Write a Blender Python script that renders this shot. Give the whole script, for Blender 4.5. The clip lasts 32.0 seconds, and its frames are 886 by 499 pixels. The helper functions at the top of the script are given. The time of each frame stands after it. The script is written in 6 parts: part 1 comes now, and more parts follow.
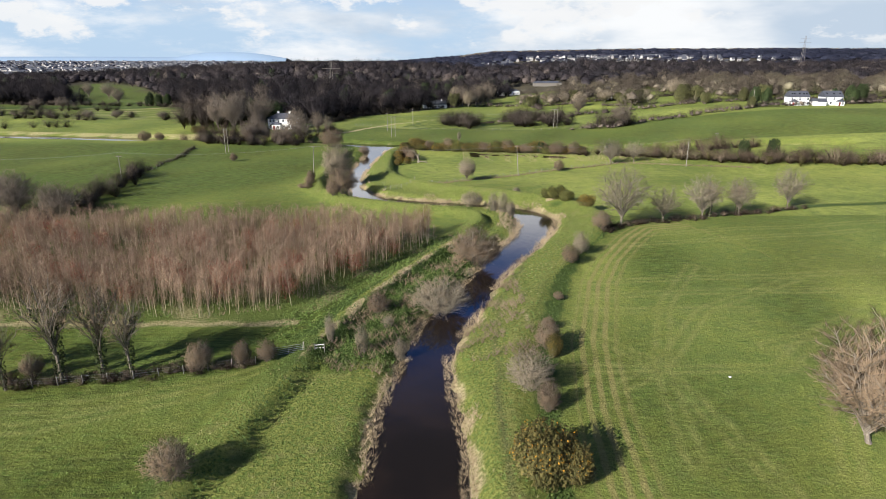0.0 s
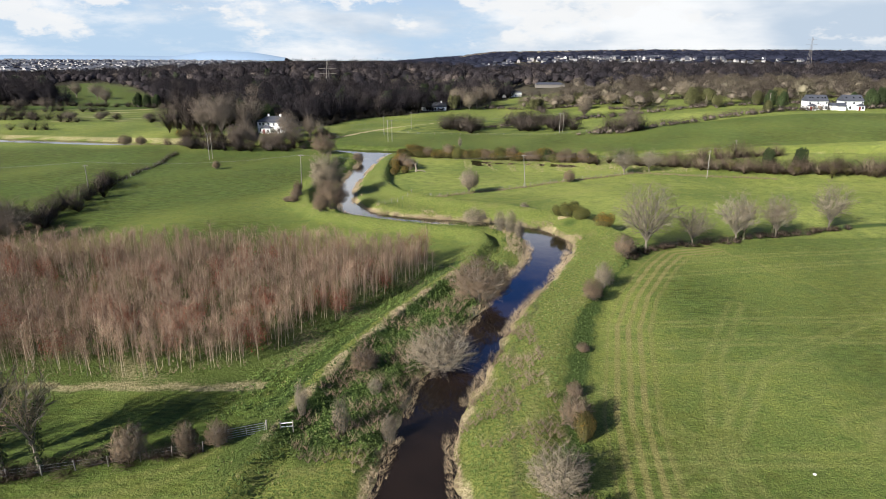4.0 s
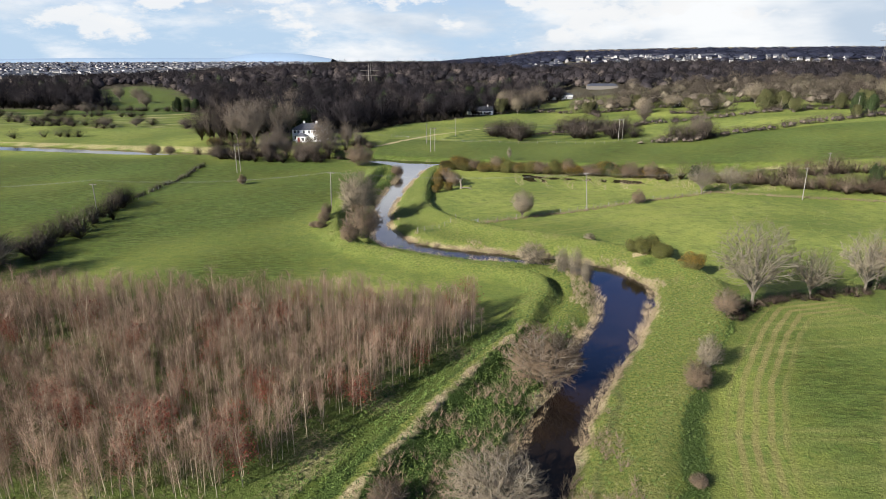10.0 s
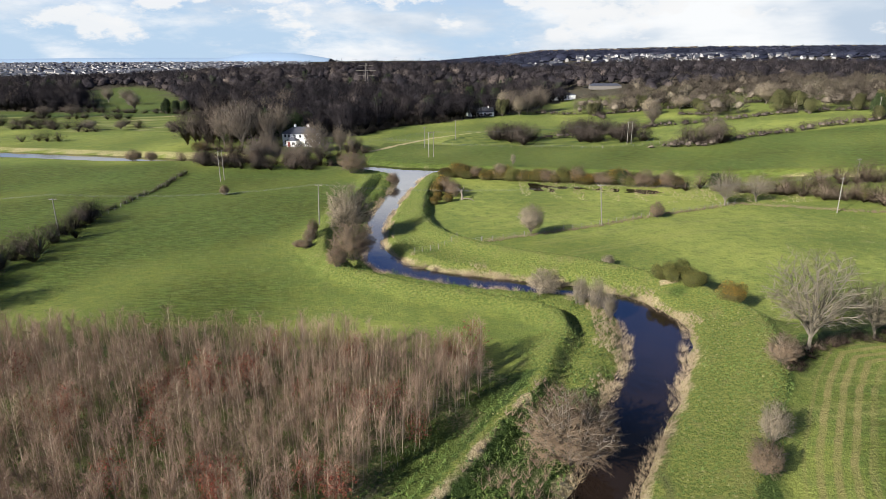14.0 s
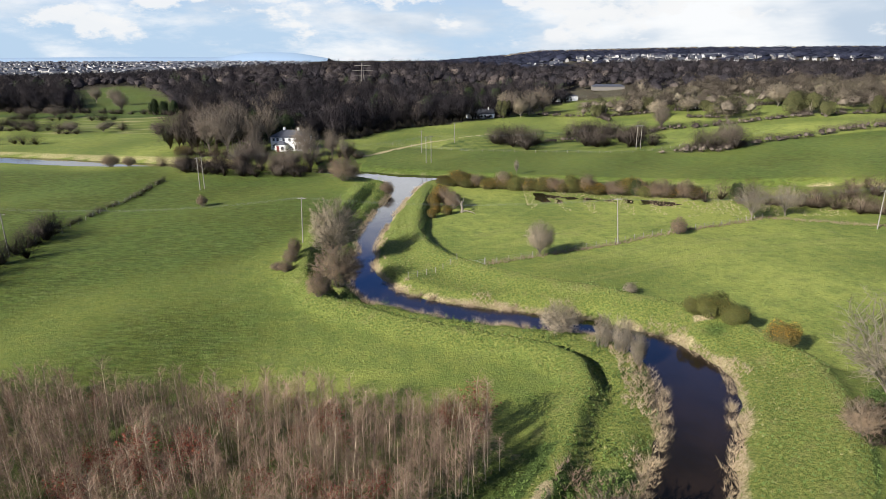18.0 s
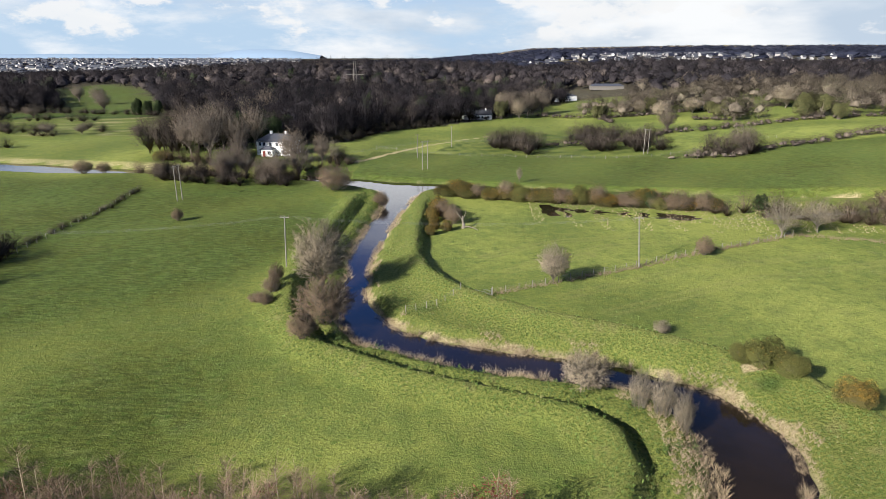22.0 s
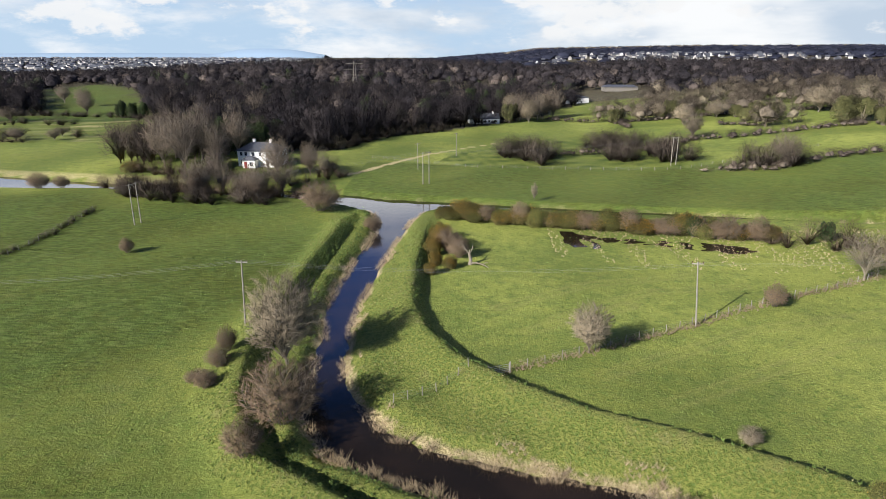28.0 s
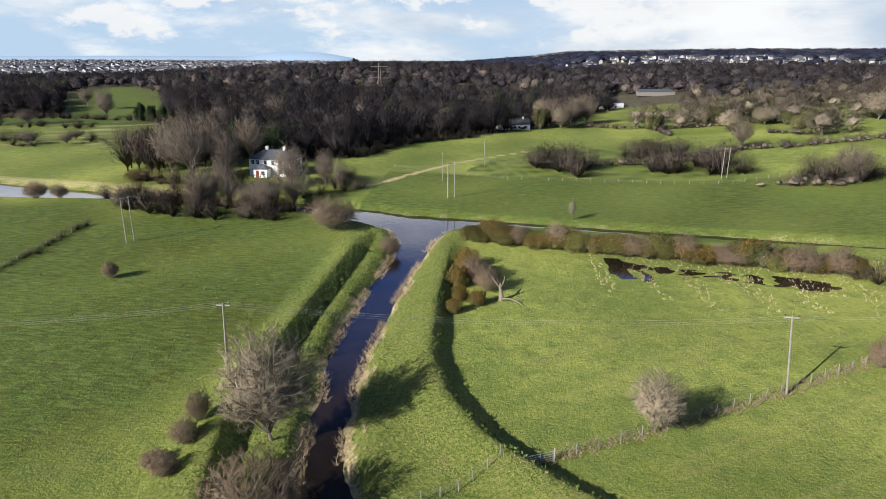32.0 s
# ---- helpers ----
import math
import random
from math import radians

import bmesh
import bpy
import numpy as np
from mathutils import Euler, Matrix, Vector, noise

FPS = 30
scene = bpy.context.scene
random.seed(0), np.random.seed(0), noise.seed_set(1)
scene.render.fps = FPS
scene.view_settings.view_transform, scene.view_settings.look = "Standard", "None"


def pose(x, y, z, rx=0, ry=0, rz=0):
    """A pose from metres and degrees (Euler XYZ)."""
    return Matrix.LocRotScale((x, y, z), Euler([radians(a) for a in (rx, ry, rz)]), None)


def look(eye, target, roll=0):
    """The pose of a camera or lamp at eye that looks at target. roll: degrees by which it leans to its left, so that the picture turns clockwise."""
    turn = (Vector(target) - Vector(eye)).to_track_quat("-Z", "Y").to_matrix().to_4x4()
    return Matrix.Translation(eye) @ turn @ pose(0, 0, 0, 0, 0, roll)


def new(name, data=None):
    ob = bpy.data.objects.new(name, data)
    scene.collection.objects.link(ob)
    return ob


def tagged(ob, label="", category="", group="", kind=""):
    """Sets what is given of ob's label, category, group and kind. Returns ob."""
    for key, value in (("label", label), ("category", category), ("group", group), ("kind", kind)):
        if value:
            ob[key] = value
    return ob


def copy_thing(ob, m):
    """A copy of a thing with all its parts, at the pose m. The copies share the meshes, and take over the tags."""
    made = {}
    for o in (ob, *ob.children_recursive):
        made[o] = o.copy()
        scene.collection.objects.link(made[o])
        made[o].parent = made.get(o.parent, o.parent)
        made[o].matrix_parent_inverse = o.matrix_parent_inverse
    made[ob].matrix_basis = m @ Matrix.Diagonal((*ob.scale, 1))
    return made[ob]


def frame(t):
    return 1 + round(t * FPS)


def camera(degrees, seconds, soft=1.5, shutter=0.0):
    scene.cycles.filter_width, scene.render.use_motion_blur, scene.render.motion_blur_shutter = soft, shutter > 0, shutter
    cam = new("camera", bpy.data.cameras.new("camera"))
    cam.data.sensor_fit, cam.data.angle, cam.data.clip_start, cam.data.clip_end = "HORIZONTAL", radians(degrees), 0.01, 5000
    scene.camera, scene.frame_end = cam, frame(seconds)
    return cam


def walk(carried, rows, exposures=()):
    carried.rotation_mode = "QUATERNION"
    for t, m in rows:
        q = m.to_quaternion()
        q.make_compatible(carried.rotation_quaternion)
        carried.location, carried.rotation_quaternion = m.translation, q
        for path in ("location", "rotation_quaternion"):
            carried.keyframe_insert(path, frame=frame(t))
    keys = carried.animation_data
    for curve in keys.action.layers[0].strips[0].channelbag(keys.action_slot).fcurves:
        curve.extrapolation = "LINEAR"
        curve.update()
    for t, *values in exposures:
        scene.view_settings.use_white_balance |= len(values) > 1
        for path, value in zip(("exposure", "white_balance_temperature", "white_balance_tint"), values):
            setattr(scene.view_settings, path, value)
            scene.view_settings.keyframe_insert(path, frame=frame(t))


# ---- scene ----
cam = camera(71.0, 32.0, soft=0.75)
# seconds, x, y, height, degrees below level, lean, turn to the left
FLIGHT = [
    (0, 0.00, 0.18, 35.36, 17.30, 0.02, 0.00),
    (6, -0.56, 25.37, 35.68, 17.28, 0.32, -0.13),
    (7, -0.80, 29.22, 35.85, 17.28, 0.15, -0.13),
    (7.5, -0.92, 31.14, 35.94, 17.28, 0.07, 0.20),
    (8, -1.05, 33.06, 36.03, 17.28, -0.02, 1.69),
    (8.5, -1.17, 34.99, 36.11, 17.28, -0.10, 3.55),
    (9, -1.29, 36.91, 36.20, 17.28, -0.18, 4.01),
    (13, -2.57, 52.01, 36.25, 17.35, -0.29, 3.90),
    (19, -4.17, 74.30, 35.84, 17.34, -0.07, 3.62),
    (23, -6.41, 88.44, 36.58, 17.59, -0.00, 3.01),
    (28, -7.05, 109.86, 36.29, 17.59, 0.05, 3.48),
    (31, -8.01, 122.44, 35.83, 17.38, 0.14, 3.63),
    (31.5, -8.17, 124.53, 35.75, 17.35, 0.15, 4.35),
    (32, -8.33, 126.63, 35.67, 17.31, 0.17, 5.89),
]


def heading(x, y, z, down, lean, turn):
    """A camera pose that looks down by some degrees, turned to the left of north."""
    a, p = radians(turn), radians(down)
    ahead = Vector((-math.sin(a) * math.cos(p), math.cos(a) * math.cos(p), -math.sin(p)))
    eye = Vector((x, y, z))
    return look(eye, eye + ahead * 10, lean)


walk(cam, [(t, heading(*row)) for t, *row in FLIGHT])
scene.view_settings.exposure = 0.97

# ---- sky and sun ----
SUN_UP, SUN_FROM = 27.0, 225.0   # degrees above the horizon; compass bearing, north is +y
sun_data = bpy.data.lights.new("sun", "SUN")
sun_data.energy, sun_data.angle, sun_data.color = 5.0, radians(0.5), (1.0, 0.96, 0.915)
sun = new("sun", sun_data)
az, el = radians(SUN_FROM), radians(SUN_UP)
to_sun = Vector((math.sin(az) * math.cos(el), math.cos(az) * math.cos(el), math.sin(el)))
sun.matrix_world = look(to_sun * 300, (0, 0, 0))

world = bpy.data.worlds.new("sky")
scene.world = world
world.use_nodes = True


class Nodes:
    """Short hand for node trees."""

    def __init__(self, tree):
        self.tree = tree
        tree.nodes.clear()

    def add(self, kind, inputs=None, **props):
        n = self.tree.nodes.new("ShaderNode" + kind)
        for k, v in props.items():
            setattr(n, k, v)
        for k, v in (inputs or {}).items():
            if hasattr(v, "is_output"):
                self.tree.links.new(v, n.inputs[k])
            else:
                n.inputs[k].default_value = v
        return n

    def math(self, op, a, b=0.0, c=0.0):
        return self.add("Math", {0: a, 1: b, 2: c}, operation=op).outputs[0]

    def mix(self, f, a, b):
        n = self.add("Mix", data_type="RGBA")
        for sock, v in ((n.inputs[0], f), (n.inputs[6], a), (n.inputs[7], b)):
            if hasattr(v, "is_output"):
                self.tree.links.new(v, sock)
            else:
                sock.default_value = v if isinstance(v, float) else (*v, 1.0)
        return n.outputs[2]

    def ramp(self, f, lo, hi, a=0.0, b=1.0):
        return self.add("MapRange", {0: f, 1: lo, 2: hi, 3: a, 4: b}, interpolation_type="SMOOTHSTEP").outputs[0]

    def noise(self, vec, scale, detail=4.0, rough=0.55, out=0):
        return self.add("TexNoise", {"Vector": vec, "Scale": scale, "Detail": detail, "Roughness": rough}).outputs[out]


W = Nodes(world.node_tree)
sky = W.add("TexSky", sky_type="NISHITA", sun_disc=False, sun_elevation=el, sun_rotation=az, dust_density=1.2)
way = W.add("TexCoord").outputs["Generated"]
# cloud banks low over the horizon, clear blue higher up
flat = W.add("VectorMath", {0: way, 1: (3.0, 3.0, 10.0)}, operation="MULTIPLY").outputs[0]
up = W.add("SeparateXYZ", {0: way}).outputs[2]
puff = W.noise(W.add("VectorMath", {0: flat, 1: (2.1, 0.4, 0.33)}, operation="ADD").outputs[0], 1.5, 7.0, 0.6)
veil = W.noise(W.add("VectorMath", {0: flat, 1: (8.3, 3.1, 1.0)}, operation="ADD").outputs[0], 0.55, 4.0, 0.5)
cover = W.ramp(W.math("ADD", W.math("MULTIPLY", puff, 0.7), W.math("MULTIPLY_ADD", veil, 0.45, W.math("MULTIPLY", W.add("SeparateXYZ", {0: way}).outputs[0], 0.2))), 0.45, 0.62)
cover = W.math("MAXIMUM", cover, W.math("MULTIPLY", W.ramp(up, 0.12, 0.2), W.ramp(up, 0.22, 0.32, 0.85, 0.0)))
cover = W.math("MULTIPLY", cover, W.ramp(up, 0.22, 0.34, 1.0, 0.04))
north = W.ramp(W.add("SeparateXYZ", {0: way}).outputs[1], -0.25, 0.3)   # the clouds lie to the north, the sun stands in clear sky
cover = W.math("MULTIPLY", cover, north)
shade = W.ramp(W.noise(W.add("VectorMath", {0: flat, 1: (0.3, 0.2, -0.35)}, operation="ADD").outputs[0], 1.3, 5.0, 0.5), 0.36, 0.6)
cloud = W.mix(shade, (9.4, 11.2, 13.4), (16.4, 16.7, 17.0))
# heaped clouds with sharp sunlit tops, in loose groups
heaps = W.add("VectorMath", {0: way, 1: (9.0, 9.0, 19.0)}, operation="MULTIPLY").outputs[0]
heap_at = W.noise(W.add("VectorMath", {0: heaps, 1: (1.7, 0.6, 2.35)}, operation="ADD").outputs[0], 1.0, 7.0, 0.62)
group = W.noise(W.add("VectorMath", {0: flat, 1: (5.1, 1.3, 0.7)}, operation="ADD").outputs[0], 0.9, 2.0, 0.5)
tops = W.math("MULTIPLY", W.ramp(W.math("MULTIPLY_ADD", group, 0.45, heap_at), 0.77, 0.86), W.ramp(up, 0.004, 0.03))
cloud = W.mix(W.ramp(up, 0.11, 0.19), cloud, (31.0, 31.5, 32.0))
clear = W.mix(W.ramp(up, 0.04, 0.3), (8.6, 11.4, 14.6), (1.3, 4.0, 13.5))
clear = W.mix(W.ramp(up, 0.40, 0.58), clear, W.mix(0.85, sky.outputs[0], (0.3, 0.7, 1.9)))
low_sky = W.mix(W.math("MULTIPLY", tops, W.ramp(up, 0.12, 0.2, 0.85, 0.0)), W.mix(cover, clear, cloud), (15.9, 16.0, 16.1))
backing = W.add("Background", {"Color": low_sky, "Strength": 0.030})
W.tree.links.new(backing.outputs[0], W.add("OutputWorld").inputs[0])

# ---- materials ----


def material(name, build):
    m = bpy.data.materials.new(name)
    m.use_nodes = True
    n = Nodes(m.node_tree)
    b = n.add("BsdfPrincipled")
    build(n, b)
    n.tree.links.new(b.outputs[0], n.add("OutputMaterial").inputs[0])
    return m


def put(n, b, **inputs):
    names = {"color": "Base Color", "rough": "Roughness", "normal": "Normal", "spec": "Specular IOR Level", "metal": "Metallic",
             "transmission": "Transmission Weight", "ior": "IOR", "alpha": "Alpha", "sub": "Subsurface Weight"}
    for k, v in inputs.items():
        s = b.inputs[names[k]]
        if hasattr(v, "is_output"):
            n.tree.links.new(v, s)
        else:
            s.default_value = (*v, 1.0) if isinstance(v, tuple) else v


def plain(name, color, other=None, rough=0.8, scale=6.0, spread=0.25, bump=0.0, metal=0.0, spec=0.3):
    """A surface with grain at two scales and a tone of its own for each thing."""
    other = other or tuple(c * 0.55 for c in color)

    def build(n, b):
        pos = n.add("NewGeometry").outputs["Position"]
        f = n.math("MULTIPLY_ADD", n.noise(pos, scale), 0.6, n.math("MULTIPLY", n.noise(pos, scale * 0.13), 0.5))
        c = n.mix(n.ramp(f, 0.35, 0.75), color, other)
        own = n.math("MULTIPLY_ADD", n.add("ObjectInfo").outputs["Random"], spread * 2, 1.0 - spread)
        hsv = n.add("HueSaturation", {"Value": own, "Color": c})
        put(n, b, color=hsv.outputs[0], rough=rough, metal=metal, spec=spec)
        if bump:
            put(n, b, normal=n.add("Bump", {"Height": n.noise(pos, scale * 2), "Strength": bump, "Distance": 0.05}).outputs[0])
    return material(name, build)


def leafy(name, color, other, spread=0.2, rough=0.75, domed=0.0):
    """Twigs or leaves: each blade has a tone of its own; domed sprays catch the light like the crown that they make up."""
    def build(n, b):
        isl = n.add("NewGeometry").outputs["Random Per Island"]
        c = n.mix(isl, color, other)
        pos = n.add("NewGeometry").outputs["Position"]
        broad = n.ramp(n.noise(pos, 0.07, 2.0), 0.3, 0.7, 0.78, 1.2)
        own = n.math("MULTIPLY", broad, n.math("MULTIPLY_ADD", n.add("ObjectInfo").outputs["Random"], spread * 2, 1.0 - spread))
        put(n, b, color=n.add("HueSaturation", {"Value": own, "Color": c}).outputs[0], rough=rough, spec=0.15)
        if domed:
            out = n.add("VectorTransform", {0: n.add("Attribute", attribute_name="out").outputs["Vector"]}, vector_type="NORMAL", convert_from="OBJECT", convert_to="WORLD").outputs[0]
            flat = n.add("VectorMath", {0: n.add("NewGeometry").outputs["Normal"], 1: (1 - domed, 1 - domed, 1 - domed)}, operation="MULTIPLY").outputs[0]
            both = n.add("VectorMath", {0: flat, 1: out}, operation="ADD").outputs[0]
            put(n, b, normal=n.add("VectorMath", {0: both}, operation="NORMALIZE").outputs[0])
    return material(name, build)


def domed_mesh(me, v, middle):
    """Marks every corner of a crown with its way out from the middle."""
    o = np.asarray(v, float) - middle
    o = o / (np.linalg.norm(o, axis=1, keepdims=True) + 1e-9) + (0, 0, 0.15)
    me.attributes.new("out", "FLOAT_VECTOR", "POINT").data.foreach_set("vector", o.astype(np.float32).ravel())
    return me


def ground_build(n, b):
    pos = n.add("NewGeometry").outputs["Position"]
    zone = n.add("Attribute", attribute_name="zone").outputs["Color"]
    rgb = n.add("SeparateColor", {0: zone})
    track_a = n.add("Attribute", attribute_name="zone").outputs["Alpha"]
    rough_a, dead_a, tone_a = rgb.outputs[0], rgb.outputs[1], rgb.outputs[2]
    du = n.add("Attribute", attribute_name="from_hedge").outputs["Fac"]
    fine = n.noise(pos, 2.6, 6.0, 0.7)
    mid = n.noise(pos, 0.35, 5.0, 0.6)
    wide = n.noise(pos, 0.035, 4.0, 0.55)
    streak = n.noise(n.add("VectorMath", {0: pos, 1: (0.35, 1.3, 1.0)}, operation="MULTIPLY").outputs[0], 0.9, 5.0, 0.6)
    # pasture: bright and yellowish in places, deep green in others, partly painting cloud shade
    pasture = n.mix(n.ramp(tone_a, 0.0, 1.0), (0.290, 0.318, 0.073), (0.080, 0.098, 0.018))
    worn = n.ramp(n.math("MULTIPLY_ADD", n.noise(pos, 0.16, 6.0, 0.7), 0.7, n.math("MULTIPLY", mid, 0.35)), 0.54, 0.68, 0.0, 0.55)
    pasture = n.mix(worn, pasture, (0.180, 0.182, 0.056))
    pasture = n.mix(n.ramp(n.math("MULTIPLY_ADD", mid, 0.5, n.math("MULTIPLY", wide, 0.5)), 0.38, 0.62, 0.0, 0.6), pasture, (0.088, 0.135, 0.030))
    comb = n.noise(n.add("VectorMath", {0: pos, 1: (0.42, 1.5, 1.0)}, operation="MULTIPLY").outputs[0], 1.1, 5.0, 0.65)
    pasture = n.mix(n.ramp(streak, 0.54, 0.74, 0.0, 0.22), pasture, (0.230, 0.240, 0.085))
    pasture = n.add("HueSaturation", {"Value": n.math("ADD", 1.0, n.math("MULTIPLY", n.math("SUBTRACT", n.ramp(comb, 0.36, 0.64, 0.62, 1.28), 1.0), n.ramp(tone_a, 0.45, 0.9, 0.0, 0.8))), "Color": pasture}).outputs[0]
    speck = n.noise(pos, 7.0, 4.0, 0.75)
    pasture = n.add("HueSaturation", {"Value": n.ramp(n.math("MULTIPLY_ADD", speck, 0.5, n.math("MULTIPLY", fine, 0.5)), 0.34, 0.66, 0.66, 1.30), "Color": pasture}).outputs[0]
    clump = n.ramp(n.noise(pos, 1.3, 4.0, 0.65), 0.54, 0.68, 0.0, 0.65)
    pasture = n.mix(clump, pasture, (0.050, 0.096, 0.014))
    # rough bank grass with tussocks
    bank = n.mix(n.ramp(fine, 0.35, 0.68), (0.108, 0.150, 0.030), (0.255, 0.268, 0.068))
    bank = n.mix(n.ramp(mid, 0.52, 0.75, 0.0, 0.6), bank, (0.240, 0.220, 0.085))
    bank = n.mix(n.ramp(n.math("MULTIPLY_ADD", fine, 0.5, tone_a), 0.85, 1.3), bank, (0.052, 0.088, 0.020))
    c = n.mix(rough_a, pasture, bank)
    # dead grass, straw and mud
    straw = n.mix(n.ramp(fine, 0.3, 0.7), (0.330, 0.250, 0.135), (0.580, 0.480, 0.280))
    c = n.mix(n.ramp(n.math("MULTIPLY_ADD", fine, 0.6, n.math("SUBTRACT", dead_a, 0.3)), 0.25, 0.75), c, straw)
    # wheel tracks along the headland
    wob = n.math("MULTIPLY_ADD", mid, 0.5, du)
    wave = n.math("SINE", n.math("MULTIPLY", wob, 2 * math.pi / 1.45))
    band = n.math("MULTIPLY", n.ramp(du, 2.7, 3.6), n.ramp(du, 7.5, 10.0, 1.0, 0.0))
    tr = n.math("MULTIPLY", n.math("MULTIPLY", n.ramp(wave, -0.5, 0.7), band), n.ramp(n.math("MULTIPLY_ADD", fine, 0.5, mid), 0.45, 0.95, 0.35, 1.0))
    c = n.mix(n.math("MULTIPLY", tr, n.ramp(wide, 0.35, 0.6, 0.6, 1.0)), c, (0.245, 0.205, 0.078))
    c = n.mix(n.math("MULTIPLY", track_a, n.ramp(n.math("ADD", mid, fine), 0.75, 1.2, 0.1, 0.55)), c, (0.275, 0.262, 0.085))
    # leaf litter below the woods
    litter = n.add("Attribute", attribute_name="litter").outputs["Fac"]
    c = n.mix(litter, c, n.mix(n.ramp(mid, 0.35, 0.65), (0.060, 0.048, 0.036), (0.095, 0.088, 0.050)))
    height = n.math("MULTIPLY_ADD", fine, n.math("MULTIPLY_ADD", rough_a, 0.45, 0.28), n.math("MULTIPLY", mid, 0.25))
    put(n, b, color=c, rough=0.9, spec=0.12, normal=n.add("Bump", {"Height": height, "Strength": 1.0, "Distance": 0.8}).outputs[0])


def water_build(n, b):
    pos = n.add("NewGeometry").outputs["Position"]
    rip = n.noise(n.add("VectorMath", {0: pos, 1: (1.0, 0.6, 1.0)}, operation="MULTIPLY").outputs[0], 1.1, 3.0, 0.6)
    patch = n.ramp(n.noise(pos, 0.11, 3.0), 0.35, 0.65)
    c = n.mix(patch, (0.009, 0.0065, 0.005), (0.017, 0.011, 0.008))
    put(n, b, color=c, rough=n.math("MULTIPLY_ADD", patch, 0.05, 0.02), spec=0.5, ior=1.38,
        normal=n.add("Bump", {"Height": rip, "Strength": 0.25, "Distance": 0.05}).outputs[0])


GROUND = material("ground", ground_build)
WATER = material("water", water_build)
BARK = plain("bark", (0.200, 0.168, 0.128), (0.105, 0.086, 0.065), scale=5.0)
PALE_BARK = plain("pale_bark", (0.205, 0.178, 0.130), (0.110, 0.094, 0.070), scale=5.0)
TWIG = leafy("twigs", (0.320, 0.226, 0.138), (0.160, 0.112, 0.070), domed=0.75)
ASH_TWIG = leafy("ash_twigs", (0.430, 0.350, 0.235), (0.250, 0.200, 0.132), domed=0.75)
DARK_TWIG = leafy("dark_twigs", (0.235, 0.182, 0.132), (0.120, 0.093, 0.068), domed=0.75)
PALE_TWIG = leafy("pale_twigs", (0.310, 0.258, 0.170), (0.180, 0.148, 0.098), domed=0.7)
SAPLING_TWIG = leafy("sapling_twigs", (0.330, 0.232, 0.152), (0.175, 0.114, 0.080), 0.35)
RED_LEAF = leafy("red_leaves", (0.290, 0.084, 0.044), (0.145, 0.050, 0.034))
SAPLING_BARK = plain("sapling_bark", (0.420, 0.370, 0.250), (0.280, 0.240, 0.160), scale=3.0)
IVY = leafy("ivy", (0.050, 0.060, 0.018), (0.022, 0.032, 0.010))
GORSE = leafy("gorse", (0.150, 0.122, 0.038), (0.052, 0.052, 0.017), domed=0.6)
GORSE_GREEN = leafy("green_gorse", (0.160, 0.155, 0.042), (0.052, 0.058, 0.017), domed=0.6)
BLOSSOM = leafy("gorse_blossom", (0.420, 0.220, 0.020), (0.270, 0.140, 0.018))
EVERGREEN = leafy("evergreen", (0.060, 0.082, 0.028), (0.020, 0.034, 0.012), domed=0.6)


def crowns(name, low, mid, high):
    """Woodland: each tree has a tone of its own, and each twig varies a little."""
    def build(n, b):
        t = n.add("Attribute", attribute_name="tint").outputs["Fac"]
        c = n.mix(n.ramp(t, 0.0, 0.6), low, mid)
        c = n.mix(n.ramp(t, 0.55, 1.0), c, high)
        isl = n.add("NewGeometry").outputs["Random Per Island"]
        pos = n.add("NewGeometry").outputs["Position"]
        grain = n.ramp(n.noise(n.add("VectorMath", {0: pos, 1: (1.0, 1.0, 0.45)}, operation="MULTIPLY").outputs[0], 1.1, 4.0, 0.7), 0.34, 0.66, 0.65, 1.3)
        own = n.math("MULTIPLY", n.math("MULTIPLY_ADD", isl, 0.3, 0.85), grain)
        put(n, b, color=n.add("HueSaturation", {"Value": own, "Color": c}).outputs[0], rough=0.9, spec=0.05)
        # twig sprays catch the light like the rounded crown that they make up
        own = n.add("VectorMath", {0: n.add("NewGeometry").outputs["Normal"], 1: (0.15, 0.15, 0.15)}, operation="MULTIPLY").outputs[0]
        both = n.add("VectorMath", {0: own, 1: n.add("Attribute", attribute_name="out").outputs["Vector"]}, operation="ADD").outputs[0]
        put(n, b, normal=n.add("VectorMath", {0: both}, operation="NORMALIZE").outputs[0])
    return material(name, build)


# woodland twigs kept very dark: cloud shade is put into their colour
SHADED_WOOD_TWIG = crowns("wood_twigs", (0.024, 0.022, 0.025), (0.054, 0.046, 0.047), (0.128, 0.103, 0.087))
# bluish dark twigs: distance haze and cloud shade mixed into the colour
HAZED_RIDGE_TWIG = crowns("ridge_twigs", (0.017, 0.019, 0.032), (0.028, 0.031, 0.048), (0.050, 0.050, 0.068))
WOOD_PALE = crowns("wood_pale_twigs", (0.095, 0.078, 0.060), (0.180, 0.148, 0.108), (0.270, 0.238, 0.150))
HEDGE_TWIG = crowns("hedge_twigs", (0.105, 0.076, 0.054), (0.190, 0.142, 0.102), (0.270, 0.210, 0.140))
DARK_HEDGE = crowns("dark_hedge_twigs", (0.062, 0.050, 0.042), (0.125, 0.100, 0.080), (0.205, 0.165, 0.122))
REED = leafy("reeds", (0.500, 0.400, 0.255), (0.310, 0.230, 0.140))
BRAMBLE = leafy("bramble", (0.125, 0.172, 0.042), (0.045, 0.078, 0.018))
DEAD_STEM = leafy("dead_stems", (0.300, 0.225, 0.150), (0.180, 0.130, 0.085))
DEAD_GRASS = leafy("dead_grass", (0.300, 0.260, 0.120), (0.170, 0.170, 0.065))
